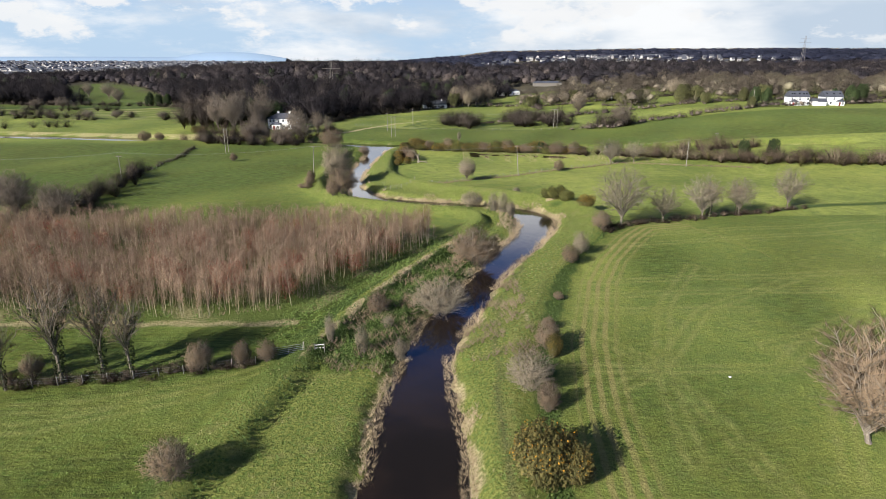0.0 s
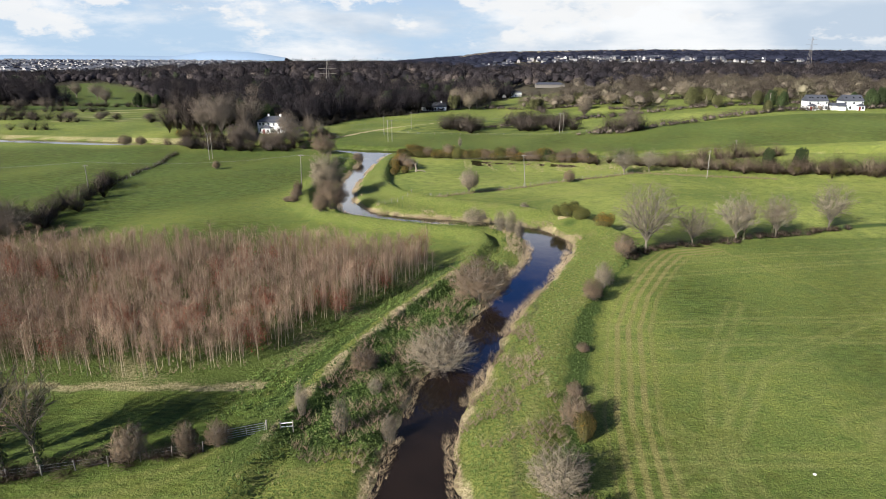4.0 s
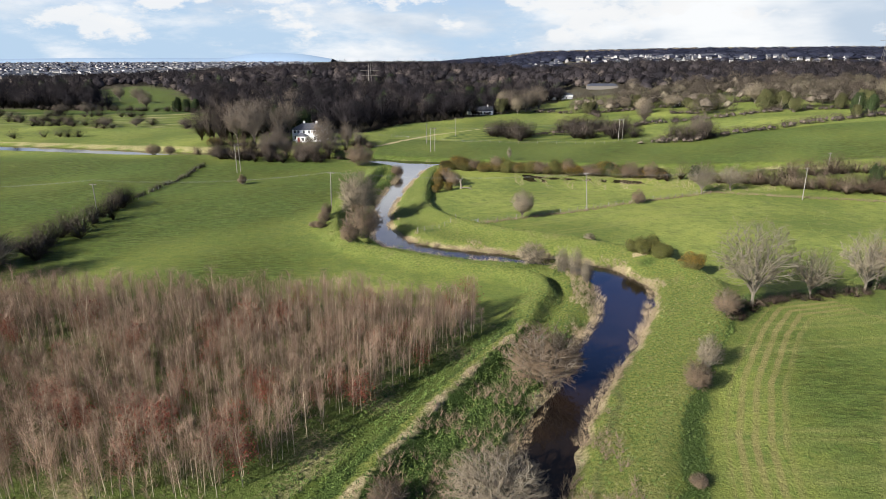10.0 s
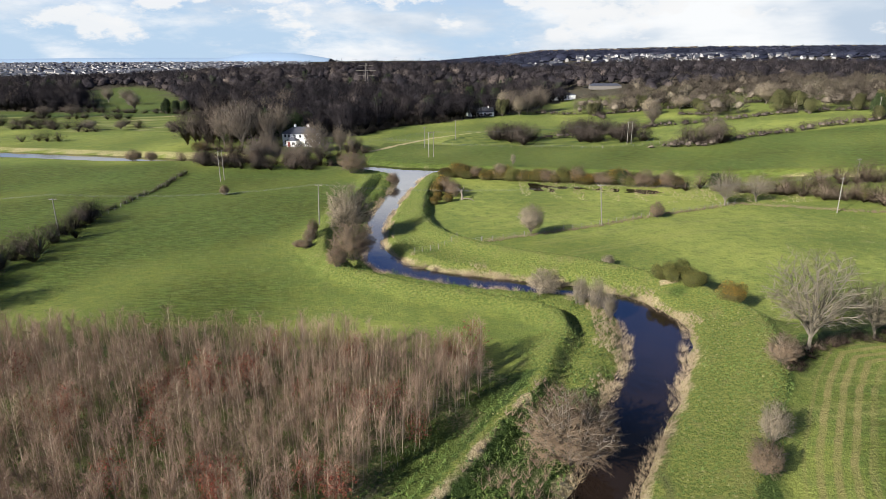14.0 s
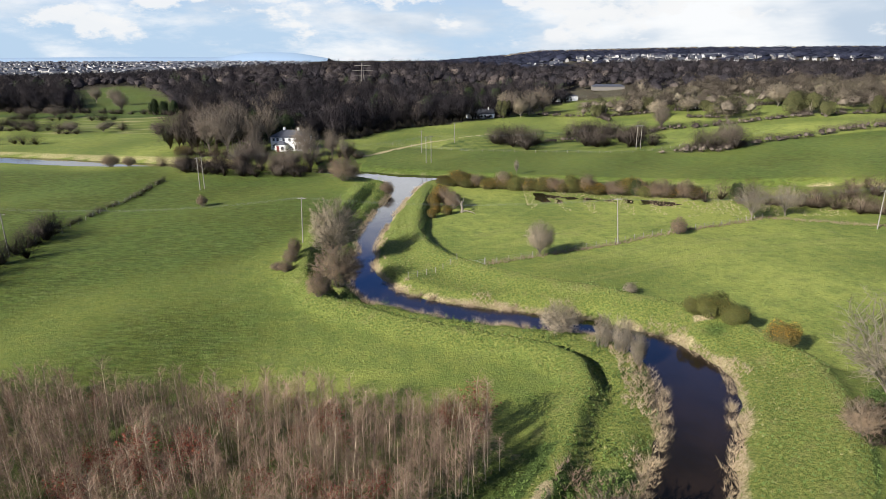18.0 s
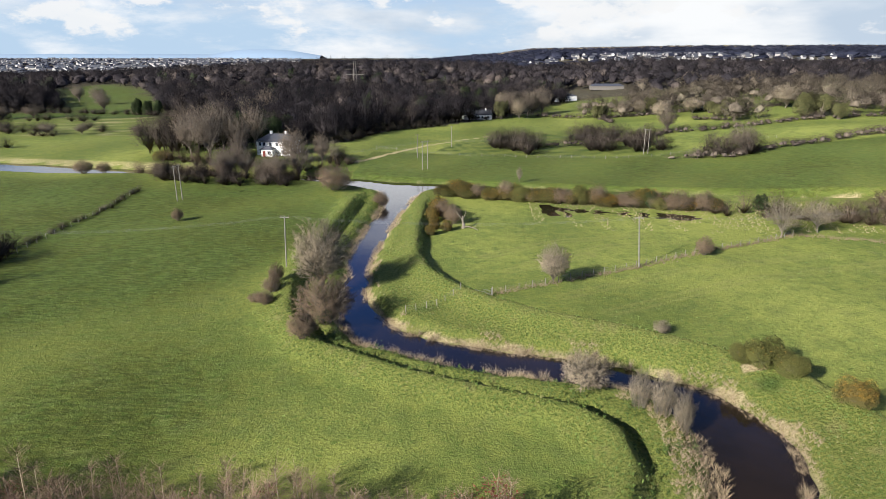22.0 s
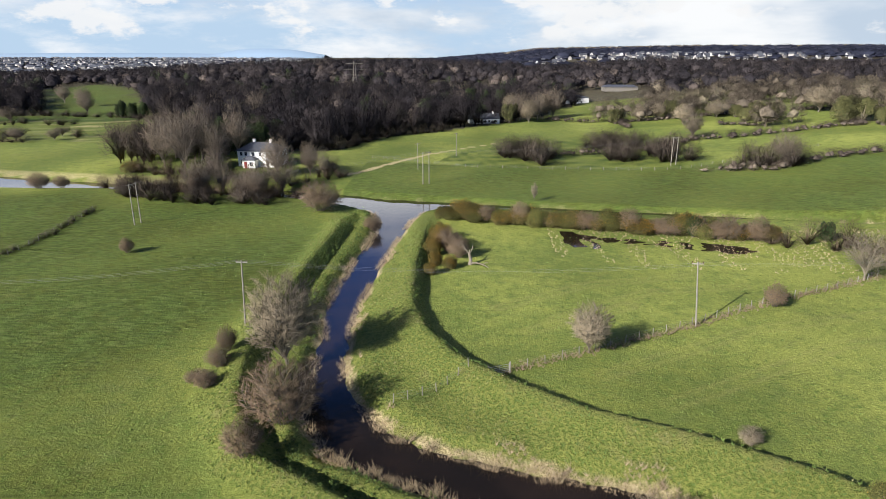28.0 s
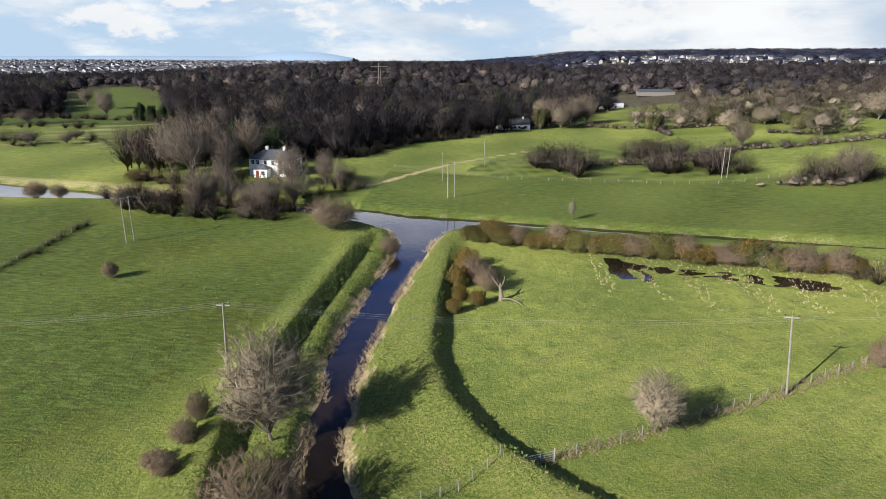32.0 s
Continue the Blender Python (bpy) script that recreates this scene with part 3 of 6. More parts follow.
def bare_tree(name, seed, radius, low, limbs=22, subs=11, fill=16, twig_mat=None, bark=None, twig=0.075, width=0.0032, thick=0.02, trunk=True, upright=0.0, lump=0.10):
    """A leafless tree or shrub of height 1, to be scaled. Limbs fan out from the trunk to a domed crown, branches leave the limbs,
    and fine twigs the branches."""
    rng = np.random.RandomState(seed)
    wood, tw = Heap(), []
    mid, half = (1 + low) / 2, (1 - low) / 2
    if not trunk:
        mid, half = 0.42, 0.56
    top = low * 1.2 if trunk else 0.05
    lean = rng.normal(size=2) * 0.02
    if trunk:
        wood.add(*prism([(0, 0, 0), (lean[0] * 0.4, lean[1] * 0.4, top * 0.25), (lean[0], lean[1], top)], [thick * 1.25, thick, thick * 0.7], 6))
    phase = rng.uniform(0, 6.28, 4)
    for i in range(limbs):
        k = (i + 0.5) / limbs
        up = 1 - 1.55 * k if trunk else 1 - 1.02 * k
        a = i * 2.39996 + rng.uniform(-0.25, 0.25)
        flat = math.sqrt(max(0.0, 1 - up * up)) * (1 - upright)
        bump = 1 + lump * (math.sin(3 * a + phase[0]) * math.sin(4 * up + phase[1]) + rng.normal() * 0.6)
        end = np.array((math.cos(a) * flat * radius * bump, math.sin(a) * flat * radius * bump, mid + up * half * min(bump, 1.08)))
        end = end * 0.80 + np.array((0, 0, mid)) * 0.20 if trunk else end * 0.82
        end[2] = max(end[2], 0.05)
        start = np.array((lean[0], lean[1], top * rng.uniform(0.55, 1.0))) if trunk else np.array((math.cos(a) * 0.06, math.sin(a) * 0.06, 0.0))
        if upright:
            start = np.array((end[0] * 0.62, end[1] * 0.62, 0.0))
        way = end - start
        size = np.linalg.norm(way)
        arch = np.array((0, 0, 0.14 * size)) if trunk else np.array((way[0] * 0.1, way[1] * 0.1, 0.05))
        q = np.linspace(0, 1, 6)[:, None]
        pts = start + way * q + arch * np.sin(np.pi * q) * (0.6 if up < 0.4 else 0.2) + np.cumsum(rng.normal(size=(6, 3)), 0) * 0.014 * size
        r0 = thick * (0.42 if trunk else 0.3) * rng.uniform(0.7, 1.2)
        wood.add(*prism(pts, np.linspace(r0, 0.0016, 6), 4))
        for j in range(subs):
            f = 0.22 + 0.76 * (j + rng.uniform(0, 1)) / subs
            at = f * 5
            p = pts[int(at)] + (pts[min(int(at) + 1, 5)] - pts[int(at)]) * (at - int(at))
            side = np.cross(way, rng.normal(size=3))
            side /= np.linalg.norm(side) + 1e-9
            out = p - (0, 0, low * 0.7)
            sub = way / size * 0.42 + side * 0.85 * (1 - upright * 0.8) + out / (np.linalg.norm(out) + 1e-9) * 0.25 + (0, 0, 0.12 + upright * 0.4)
            sub /= np.linalg.norm(sub)
            ln = (0.34 * (1 - f) + 0.19) * size * rng.uniform(0.6, 1.2)
            e = p + sub * ln
            g = (e - (0, 0, mid)) / (radius * 1.02, radius * 1.02, half * 1.02)
            g = np.linalg.norm(g)
            if g > 1:
                e = p + (e - p) * max(0.25, 1 - (g - 1) * 2.2)
            e[2] = max(e[2], 0.03)
            wood.add(*prism([p, (p + e) / 2 + rng.normal(size=3) * 0.05 * ln, e], [0.0030, 0.0019, 0.0008], 3))
            u = rng.uniform(0.25, 1.05, (fill, 1))
            roots = p + (e - p) * u
            dirs = (e - p) / (np.linalg.norm(e - p) + 1e-9) * 0.7 + rng.normal(size=(fill, 3)) * 0.62 * (1 - upright * 0.5) + (0, 0, 0.25 + upright)
            tw.append(np.concatenate([roots, dirs], 1))
    tw = np.concatenate(tw)
    v, f = blades(rng, tw[:, :3], tw[:, 3:], twig, width)
    v[:, 2] = np.maximum(v[:, 2], 0.005)
    thing = new(name)
    part("trunk" if trunk else "stem", wood.mesh("trunk", bark or BARK), thing)
    part("crown", domed_mesh(mesh_from("crown", v, f, twig_mat or TWIG), v, (0, 0, mid - 0.12)), thing)
    return thing


def leafy_bush(name, seed, radius, mat, blossom=None, count=2600, size=0.05, base=0.0, share=0.16, lobe=(0.45, 0.62), many=11):
    """A dense evergreen bush of height 1 with lobes, and blossom on its sunny tips."""
    rng = np.random.RandomState(seed)
    lobes = [(rng.uniform(-1, 1) * radius * 0.62, rng.uniform(-1, 1) * radius * 0.62, rng.uniform(0.3, 0.62 if many < 12 else 0.82), rng.uniform(*lobe)) for _ in range(many)]
    roots = []
    for x, y, z, r in lobes:
        p = crown_points(rng, count // len(lobes), (x, y, z), (r * radius, r * radius, min(r * 0.75, 1 - z)), 0.6)
        roots.append(p)
    roots = np.concatenate(roots)
    roots[:, 2] = np.clip(roots[:, 2], base + 0.01, 1.05)
    thing = new(name)
    stem = Heap()
    for x, y, z, r in lobes:
        v, f = prism([(x * 0.15, y * 0.15, 0), (x * 0.6, y * 0.6, z * 0.6), (x, y, z)], [0.03, 0.022, 0.01], 4)
        stem.add(v, f)
    part("stem", stem.mesh("stem", BARK), thing)
    v, f = leaves(rng, roots, size)
    part("foliage", domed_mesh(mesh_from("foliage", v, f, mat), v, (0, 0, 0.2)), thing)
    if blossom:
        top = roots[(roots[:, 2] > 0.4) & (rng.uniform(size=len(roots)) < share)]
        top = top + (top - (0, 0, 0.4)) * 0.05
        v, f = leaves(rng, top, size * 0.75)
        part("blossom", mesh_from("blossom", v, f, blossom), thing, "orange-yellow gorse blossom")
    return thing


def place(proto, x, y, h, w, label="", category="", group="", sink=0.1, spread=None):
    """Stand a copy of a unit plant at a place, h high and w across."""
    z = float(ground(np.array([x]), np.array([y]))[0]) - sink
    k = w / (2 * proto["reach"])
    turn = random.uniform(0, 360)
    ob = copy_thing(proto["thing"], pose(x, y, z, 0, 0, turn) @ Matrix.Diagonal((k, k * random.uniform(0.9, 1.1), h + sink, 1)))
    return tagged(ob, label, category, group)


def proto(thing, reach):
    thing.location = (0, -240, -60)
    return {"thing": thing, "reach": reach}


def tree_ways(kind, seeds, reach, **kw):
    return [proto(bare_tree(kind, s, **kw), reach) for s in seeds]


SHRUB = tree_ways("shrub", (11, 12, 13), 0.54, radius=0.52, low=0.0, limbs=64, subs=12, fill=32, twig=0.050, width=0.0034, thick=0.012, twig_mat=TWIG, bark=BARK, trunk=False, lump=0.06)
PALE_SHRUB = tree_ways("shrub", (14, 18), 0.54, radius=0.52, low=0.0, limbs=60, subs=11, fill=24, twig=0.055, width=0.0032, thick=0.012, twig_mat=ASH_TWIG, bark=PALE_BARK, trunk=False, lump=0.08)
BROWN_TREE = tree_ways("tree", (35,), 0.5, radius=0.48, low=0.1, limbs=52, subs=15, fill=34, twig_mat=TWIG, bark=BARK, twig=0.06, thick=0.020, width=0.0028, lump=0.10)
THICKET = tree_ways("shrub", (15, 16), 0.5, radius=0.46, low=0.0, limbs=80, subs=4, fill=7, twig=0.10, width=0.0034, thick=0.016, twig_mat=ASH_TWIG, bark=PALE_BARK, trunk=False, upright=0.35)
TREE = tree_ways("tree", (21, 22, 23), 0.48, radius=0.46, low=0.18, limbs=34, subs=13, fill=13, twig_mat=PALE_TWIG, bark=PALE_BARK, twig=0.065, width=0.0026, thick=0.018, lump=0.16)
ASH = tree_ways("tree", (25, 26), 0.48, radius=0.46, low=0.14, limbs=56, subs=15, fill=32, twig_mat=ASH_TWIG, bark=PALE_BARK, twig=0.055, width=0.0028, thick=0.015, lump=0.09)
OAK = tree_ways("tree", (31, 32), 0.5, radius=0.48, low=0.18, limbs=44, subs=11, fill=14, twig_mat=DARK_TWIG, bark=BARK, thick=0.022, lump=0.16)
GORSE_BUSH = [proto(leafy_bush("gorse_bush", 41 + i, 0.55, GORSE_GREEN if i == 1 else GORSE, BLOSSOM, 6400, 0.027, share=s), 0.62) for i, s in enumerate((0.10, 0.03, 0.4))]
YEW = [proto(leafy_bush("evergreen_tree", 51 + i, 0.45, EVERGREEN, None, 4600, 0.032, lobe=(0.26, 0.44), many=18), 0.5) for i in range(2)]
OLIVE_TREE = [proto(leafy_bush("ivy_tree", 55 + i, 0.45, OLIVE, None, 4200, 0.034, lobe=(0.26, 0.44), many=18), 0.5) for i in range(2)]

for i, (x, y, h, w, what) in enumerate([
        (-23.3, 45.1, 4.6, 4.6, "round bare thorn bush standing alone in the pasture"), (-46.9, 63.9, 3.6, 3.2, ""), (-28.6, 65.9, 4.4, 3.8, ""), (-24, 67.3, 3.8, 2.7, ""),
        (-21.2, 68, 3.3, 3.0, "rounded bare shrub beside the field gate"), (9.6, 60.8, 5.6, 6.3, ""), (13.1, 71.1, 4.9, 3.6, ""), (11.0, 57, 4.2, 3.1, ""), (-9.3, 83.3, 3.5, 4.0, ""),
        (-0.3, 85.6, 6.8, 9.8, "wide bare willow bush leaning over the river"), (5.8, 107.2, 8.4, 10.4, "large domed bare willow on the river bank"), (22.5, 104.6, 4, 3.7, ""), (25.3, 109.6, 5.1, 3.6, ""),
        (32.9, 124.9, 4.5, 4.8, ""), (19.6, 163.4, 2.4, 2.8, "small round bush alone in the pasture"), (-26.8, 164.6, 8.4, 9.2, "dense bare willow crowding the river edge"), (-28.2, 157.2, 4.4, 4.4, ""),
        (-38.2, 178.4, 4.2, 3.0, ""), (-39.5, 172, 1.8, 3.0, ""), (37.3, 198.9, 4.4, 4.0, "bare thorn bush on the fence line"), (-45, 252.7, 8.4, 11.4, "broad bare willow at the river mouth"), (-30.4, 239.9, 4.2, 5.0, ""),
        (-130.3, 273.7, 5.1, 6.6, ""), (-124.1, 274.4, 4.2, 5.2, ""), (-73.7, 218.4, 3.6, 3.0, "lone small bare thorn in the pasture"), (14.2, 77, 2.2, 2.2, ""), (17.5, 88, 1.6, 2, ""),
        (7.0, 149.0, 4.6, 7.0, "pale bare willow bush standing in the river"), (-13.0, 223.5, 5.6, 6.0, "tangled bare thorn among gorse"), (-10.8, 219.5, 5.0, 5.0, ""), (-38.0, 175, 3.2, 3.4, ""), (-37.6, 170.5, 2.6, 3.2, "")]):
    place(PALE_SHRUB[i % 2] if "pale" in what or "wide" in what or "small round" in what or i in (5, 12) else SHRUB[i % 3], x, y, h, w, what or "bare brown winter shrub on the grassy bank", "shrub", "bare shrubs")
for i, (x, y, h, w) in enumerate([(-10.1, 70.6, 4.8, 3.1), (-5.4, 70.8, 3.8, 3.1), (12.0, 144.6, 5.4, 4.6), (14.2, 143.4, 5.8, 5.4), (16.0, 142.4, 4.8, 4.0), (-14.6, 73.5, 4.6, 2.4), (-7.5, 78, 2.2, 2.6), (15.6, 140.6, 4.2, 2.6)]):
    place(THICKET[i % 2], x, y, h, w, "pale upright bare osier at the water's edge", "shrub", "osiers on the bank")
for i, (x, y, h, w, what) in enumerate([
        (38.6, 130.3, 14, 14.0, "big pale bare ash tree with a rounded crown"), (49.2, 134.6, 8.6, 8.4, ""), (59.3, 138.2, 10.5, 11.5, "bare tree with ivy on its trunk"), (69.0, 141.2, 9.6, 8.6, "bare tree with ivy on its trunk"),
        (83.5, 147.1, 11, 9.4, ""), (-30.2, 176.8, 12.2, 10.8, "tall pale bare ash by the river"), (7.1, 181.8, 7.0, 6.2, "small round bare tree on the fence line"), (-53.2, 289.8, 9.2, 4.6, ""),
        (6.8, 266.5, 5.5, 2.6, ""), (57, 211, 9.0, 9.5, ""), (66, 214.5, 7.5, 8, ""), (-128, 414, 15, 15, ""), (-150, 425, 12, 11, "")]):
    place(ASH[i % 2] if 4 < i < 7 else TREE[i % 3], x, y, h, w, what or "pale bare tree with fine spreading twigs", "tree", "bare trees")
for i, (x, y, h, w) in enumerate([(40.6, 51.2, 13.6, 12.6), (-96.9, 292, 19, 16), (-88, 296, 16, 12), (-107, 300, 17, 13), (-123, 328, 16, 12), (-115, 326, 17, 12), (-107, 325, 16, 12), (-83, 283, 13, 9), (-85, 272, 10, 8), (-68, 270, 8, 9), (-62, 277, 13, 13), (-59, 295, 10, 7), (-112, 318, 15, 12), (-102, 305, 15, 11), (80, 374, 12, 11), (-121, 428, 18, 16), (-82.7, 273, 11.3, 8.4), (-78.5, 275.5, 10, 7.1), (-65.8, 268.5, 9.1, 9), (-72, 271, 8, 7),
                                  (-67.5, 290, 12.5, 12.1), (-100, 312, 18, 14), (-90, 318, 17, 13), (-58, 292, 9, 8), (14, 456, 17, 15), (24, 462, 16, 14), (33, 470, 18, 15), (87, 308, 11, 13), (-95.9, 135.7, 11.6, 13), (-84.3, 133.2, 9.5, 11.3), (-103, 145, 10, 11), (-90, 140, 8, 9)]):
    place(BROWN_TREE[0] if i == 0 else OAK[i % 2], x, y, h, w, "large bare broadleaf tree with dark limbs", "tree", "bare trees")
for i, (x, y, h, w) in enumerate([(28.2, 152.4, 3.2, 5.0), (30.6, 150.6, 2.8, 4.6), (26.2, 153.6, 2.4, 3.2), (34.3, 144.4, 2.6, 4.2), (8.5, 46.4, 5.4, 6.4), (11.2, 45.6, 4.2, 4.4), (13.6, 69.2, 3.2, 2.6),
                                  (-15.6, 221, 3.6, 3.4), (-14.6, 226, 4.2, 4.2), (-14.8, 231, 3.6, 4.4), (-14.9, 215, 2.6, 2.8), (-15.3, 210, 2.2, 2.4), (-12, 213.5, 2.4, 2.6), (-114.8, 294.4, 3.5, 8.2)]):
    place(GORSE_BUSH[(1, 1, 1, 2, 0, 0, 0, 2, 2, 2, 2, 2, 2, 0)[i]], x, y, h, w, "dense dark gorse bush with orange blossom", "gorse bush", "gorse bushes")
# pale thorns and ash trees on the sunlit farmland, dark ones in the far clearing
for i, (x, y, h, w) in enumerate([(64.5, 444.5, 9, 9), (75.8, 445.5, 8, 9), (84.3, 446.2, 9, 10), (90.5, 422, 10, 12), (109.9, 433.6, 9, 12), (126.2, 423, 8, 9), (132.9, 421.3, 8, 9), (18.3, 449.1, 12, 11), (9.2, 473.3, 14, 10), (27.4, 468.7, 14, 12), (154.8, 425.6, 13, 15)]):
    place(ASH[i % 2], x, y, h, w, "pale bare ash tree between sunlit fields", "tree", "bare trees")
for i, (x, y, h, w) in enumerate([(-239.8, 471, 14, 12), (-258.7, 433, 9, 14), (-274.1, 429, 8, 13), (-271.5, 518.5, 14, 13), (-300, 541, 13, 12), (-338, 489.3, 13, 14), (-190, 368, 5, 7), (-164, 370, 5, 8), (-205, 365, 6, 11), (-195, 381, 5, 9)]):
    place(OAK[i % 2], x, y, h, w, "dark bare tree standing in a far green clearing" if i < 6 else "dark bare thorn on the rough meadow", "tree", "bare trees")
# the gorse hedge along the main river
for i in range(36):
    k = i / 35
    x, y = -15 + 66 * k, 247.5 - 14 * k + random.uniform(-0.5, 0.5)
    if i in (5, 9, 12, 16, 17, 21, 24, 25, 28, 30, 31, 33, 34):
        place(SHRUB[i % 3], x, y, 4.6 + random.uniform(-0.8, 1.6), 5.8 + 2.5 * (i in (17, 25, 31)), "bare shrub growing in a gorse hedge", "shrub", "bare shrubs")
    else:
        place(GORSE_BUSH[(0, 1, 2, 0, 1)[i % 5]], x, y + random.uniform(-1, 1), 3.5 + random.uniform(-0.9, 1.2), 6.0 + random.uniform(-0.8, 1.4), "gorse bush in a hedge along the river", "gorse bush", "gorse hedge")
for i, (x, y, h, w) in enumerate([(-96, 323, 13, 11), (-104, 327, 12, 10), (-102.6, 371, 11.2, 12.5), (-92, 368, 10, 9), (103, 213, 7, 5), (112, 211, 7.5, 5), (176, 348, 9, 7), (171, 350, 10, 7), (222, 347, 10, 8), (229, 350, 11, 8), (216, 352, 8, 6), (-14, 500, 15, 9), (-6, 496, 14, 8), (4, 492, 15, 9), (-209, 454, 10, 8), (-203, 455, 9, 7), (-197, 455, 9, 7), (-120, 372, 9, 10), (-88, 332, 11, 12), (37, 236, 4.5, 4), (62, 233, 4, 4)]):
    place(YEW[i % 2], x, y, h, w, "dark evergreen tree with dense foliage", "tree", "evergreen trees")

for i, (x, y, h, w) in enumerate([(144.8, 385, 11, 13), (151, 383, 10, 11), (123, 409, 9, 15), (152, 370, 7, 8), (117, 415, 6, 9), (62, 440, 8, 9), (92, 450, 9, 9), (8, 448, 10, 9), (118, 430, 6, 8), (127, 433, 6, 8), (175, 372, 8, 8), (190, 378, 9, 9), (160, 330, 6, 6)]):
    place(OLIVE_TREE[i % 2], x, y, h, w, "olive-green ivy-covered tree at a field's edge", "tree", "ivy-covered trees")


def ivy_tree(seed, h):
    """An old bare tree whose trunk and boughs are thick with ivy."""
    rng = np.random.RandomState(seed)
    thing = bare_tree("ivy_tree", seed, 0.36, 0.4, limbs=20, subs=10, fill=9, twig_mat=TWIG, bark=BARK, width=0.0026, thick=0.019, lump=0.2)
    n = 620
    z = rng.uniform(0.0, 0.66, n) ** 0.9
    a = rng.uniform(0, 6.28, n)
    r = (0.014 + 0.034 * np.sin(np.pi * np.clip(z / 0.75, 0, 1)) ** 0.7) * rng.uniform(0.6, 1.5, n)
    side = np.where(z > 0.42, (z - 0.42) * 0.5 * np.sign(rng.normal(size=n)), 0)
    v, f = leaves(rng, np.stack([r * np.cos(a) + side, r * np.sin(a), z], -1), 0.014)
    part("ivy", mesh_from("ivy", v, f, IVY), thing, "dark green ivy leaves")
    return thing


IVY_TREE = [proto(ivy_tree(71 + i, 1), 0.36) for i in range(2)]
for i, (x, y, h, w) in enumerate([(-43, 62.8, 13.6, 8.3), (-38.7, 63.6, 12.6, 7.4), (-35.7, 64.1, 11, 6.4), (-48.3, 61.1, 9, 5), (-55, 60.4, 12, 8), (61.3, 139.0, 9, 5), (68.6, 141.6, 8.4, 5)]):
    place(IVY_TREE[i % 2], x, y, h, w, "gnarled bare tree with an ivy-clad trunk", "tree", "ivy-clad trees")

# ---- young plantation ----


def sapling(seed, red=False):
    rng = np.random.RandomState(seed)
    lean = rng.normal(size=2) * 0.03
    stem = prism([(0, 0, 0), (lean[0] * 0.4, lean[1] * 0.4, 0.5), (lean[0], lean[1], 0.97)], [0.0052, 0.0040, 0.0020], 3)
    n = 150
    z = 0.22 + 0.74 * rng.uniform(0, 1, n) ** 0.75
    roots = np.stack([lean[0] * z, lean[1] * z, z], -1)
    a = rng.uniform(0, 6.28, n)
    ways = np.stack([np.cos(a) * 0.65, np.sin(a) * 0.65, rng.uniform(0.4, 1.2, n)], -1)
    first = blades(rng, roots, ways, 0.19, 0.0036)
    mids = (first[0][2::3] * 0.6 + roots * 0.4)
    second = blades(rng, mids, ways + rng.normal(size=ways.shape) * 0.6, 0.11, 0.0036)
    tw = (np.concatenate([first[0], second[0]]), np.concatenate([first[1], second[1] + len(first[0])]))
    lf = None
    if red:
        p = crown_points(rng, 620, (lean[0] * 0.6, lean[1] * 0.6, 0.58), (0.22, 0.22, 0.38), 0.15)
        lf = leaves(rng, p, 0.013)
    return stem, tw, lf


SAPLING = [sapling(100 + i, i >= 5) for i in range(8)]
kinds = []
for stem, tw, lf in SAPLING:
    meshes = [("trunk", mesh_from("trunk", *stem, SAPLING_BARK)), ("crown", mesh_from("crown", *tw, SAPLING_TWIG))]
    if lf:
        meshes.append(("leaves", mesh_from("leaves", *lf, RED_LEAF)))
    kinds.append(meshes)
rng = np.random.RandomState(7)
PLANTED = [(-92, 84), (-60, 80.5), (-46, 81.5), (-34, 80.5), (-23, 84), (-16.5, 94), (-8.5, 107), (-1.5, 119), (-3, 124), (-20, 125), (-60, 125), (-92, 124)]
xs, ys = np.meshgrid(np.arange(-92, 0, 1.2), np.arange(80, 126, 1.3))
px, py = (xs + rng.normal(size=xs.shape) * 0.35).ravel(), (ys + rng.normal(size=xs.shape) * 0.4).ravel()
keep = inside(PLANTED, px, py) & (((px + 58) / 11) ** 2 + ((py - 107) / 2.6) ** 2 > 1) & (((px + 84) / 9) ** 2 + ((py - 104) / 6) ** 2 > 1) & (rng.uniform(size=px.shape) > 0.08)
px, py = px[keep], py[keep]
edge, _, _ = along(PLANTED[2:10], px, py)
order = np.argsort(edge)
hz = ground(px, py)
rest_wood, rest_twigs = Heap(), Heap()
for rank, i in enumerate(order):
    red = rng.uniform() < (0.26 if waves(px[i], py[i], 16, 131) > 0.55 and py[i] > 90 else 0.02)
    j = rng.randint(5, 8) if red else rng.randint(0, 5)
    h = rng.uniform(3.6, 6.8) * (1.0 if not red else 0.95)
    k = h * rng.uniform(0.85, 1.25) * (1.35 if red else 1.0)
    a = rng.uniform(0, 6.28)
    if rank < 270 or red:
        thing = new("sapling")
        for nm, me in kinds[j]:
            part(nm, me, thing)
        thing.matrix_world = Matrix.Translation((px[i], py[i], hz[i] - 0.05)) @ Matrix.Rotation(a, 4, "Z") @ Matrix.Diagonal((k, k, h, 1))
        tagged(thing, "young planted tree still holding rust-red leaves" if red else "thin bare young tree in a dense plantation", "tree", "plantation saplings")
    else:
        turn = np.array([[np.cos(a), -np.sin(a), 0], [np.sin(a), np.cos(a), 0], [0, 0, 1]])
        for (v, f), heap in ((SAPLING[j][0], rest_wood), (SAPLING[j][1], rest_twigs)):
            heap.add((v * (k, k, h)) @ turn.T + (px[i], py[i], hz[i] - 0.05), f)
plantation = tagged(new("plantation"), "thicket of thin bare young trees planted in rows", "plantation", kind="stuff")
part("trunks", rest_wood.mesh("trunks", SAPLING_BARK), plantation)
part("crowns", rest_twigs.mesh("crowns", SAPLING_TWIG), plantation)

# ---- woods, hedges and ground cover ----


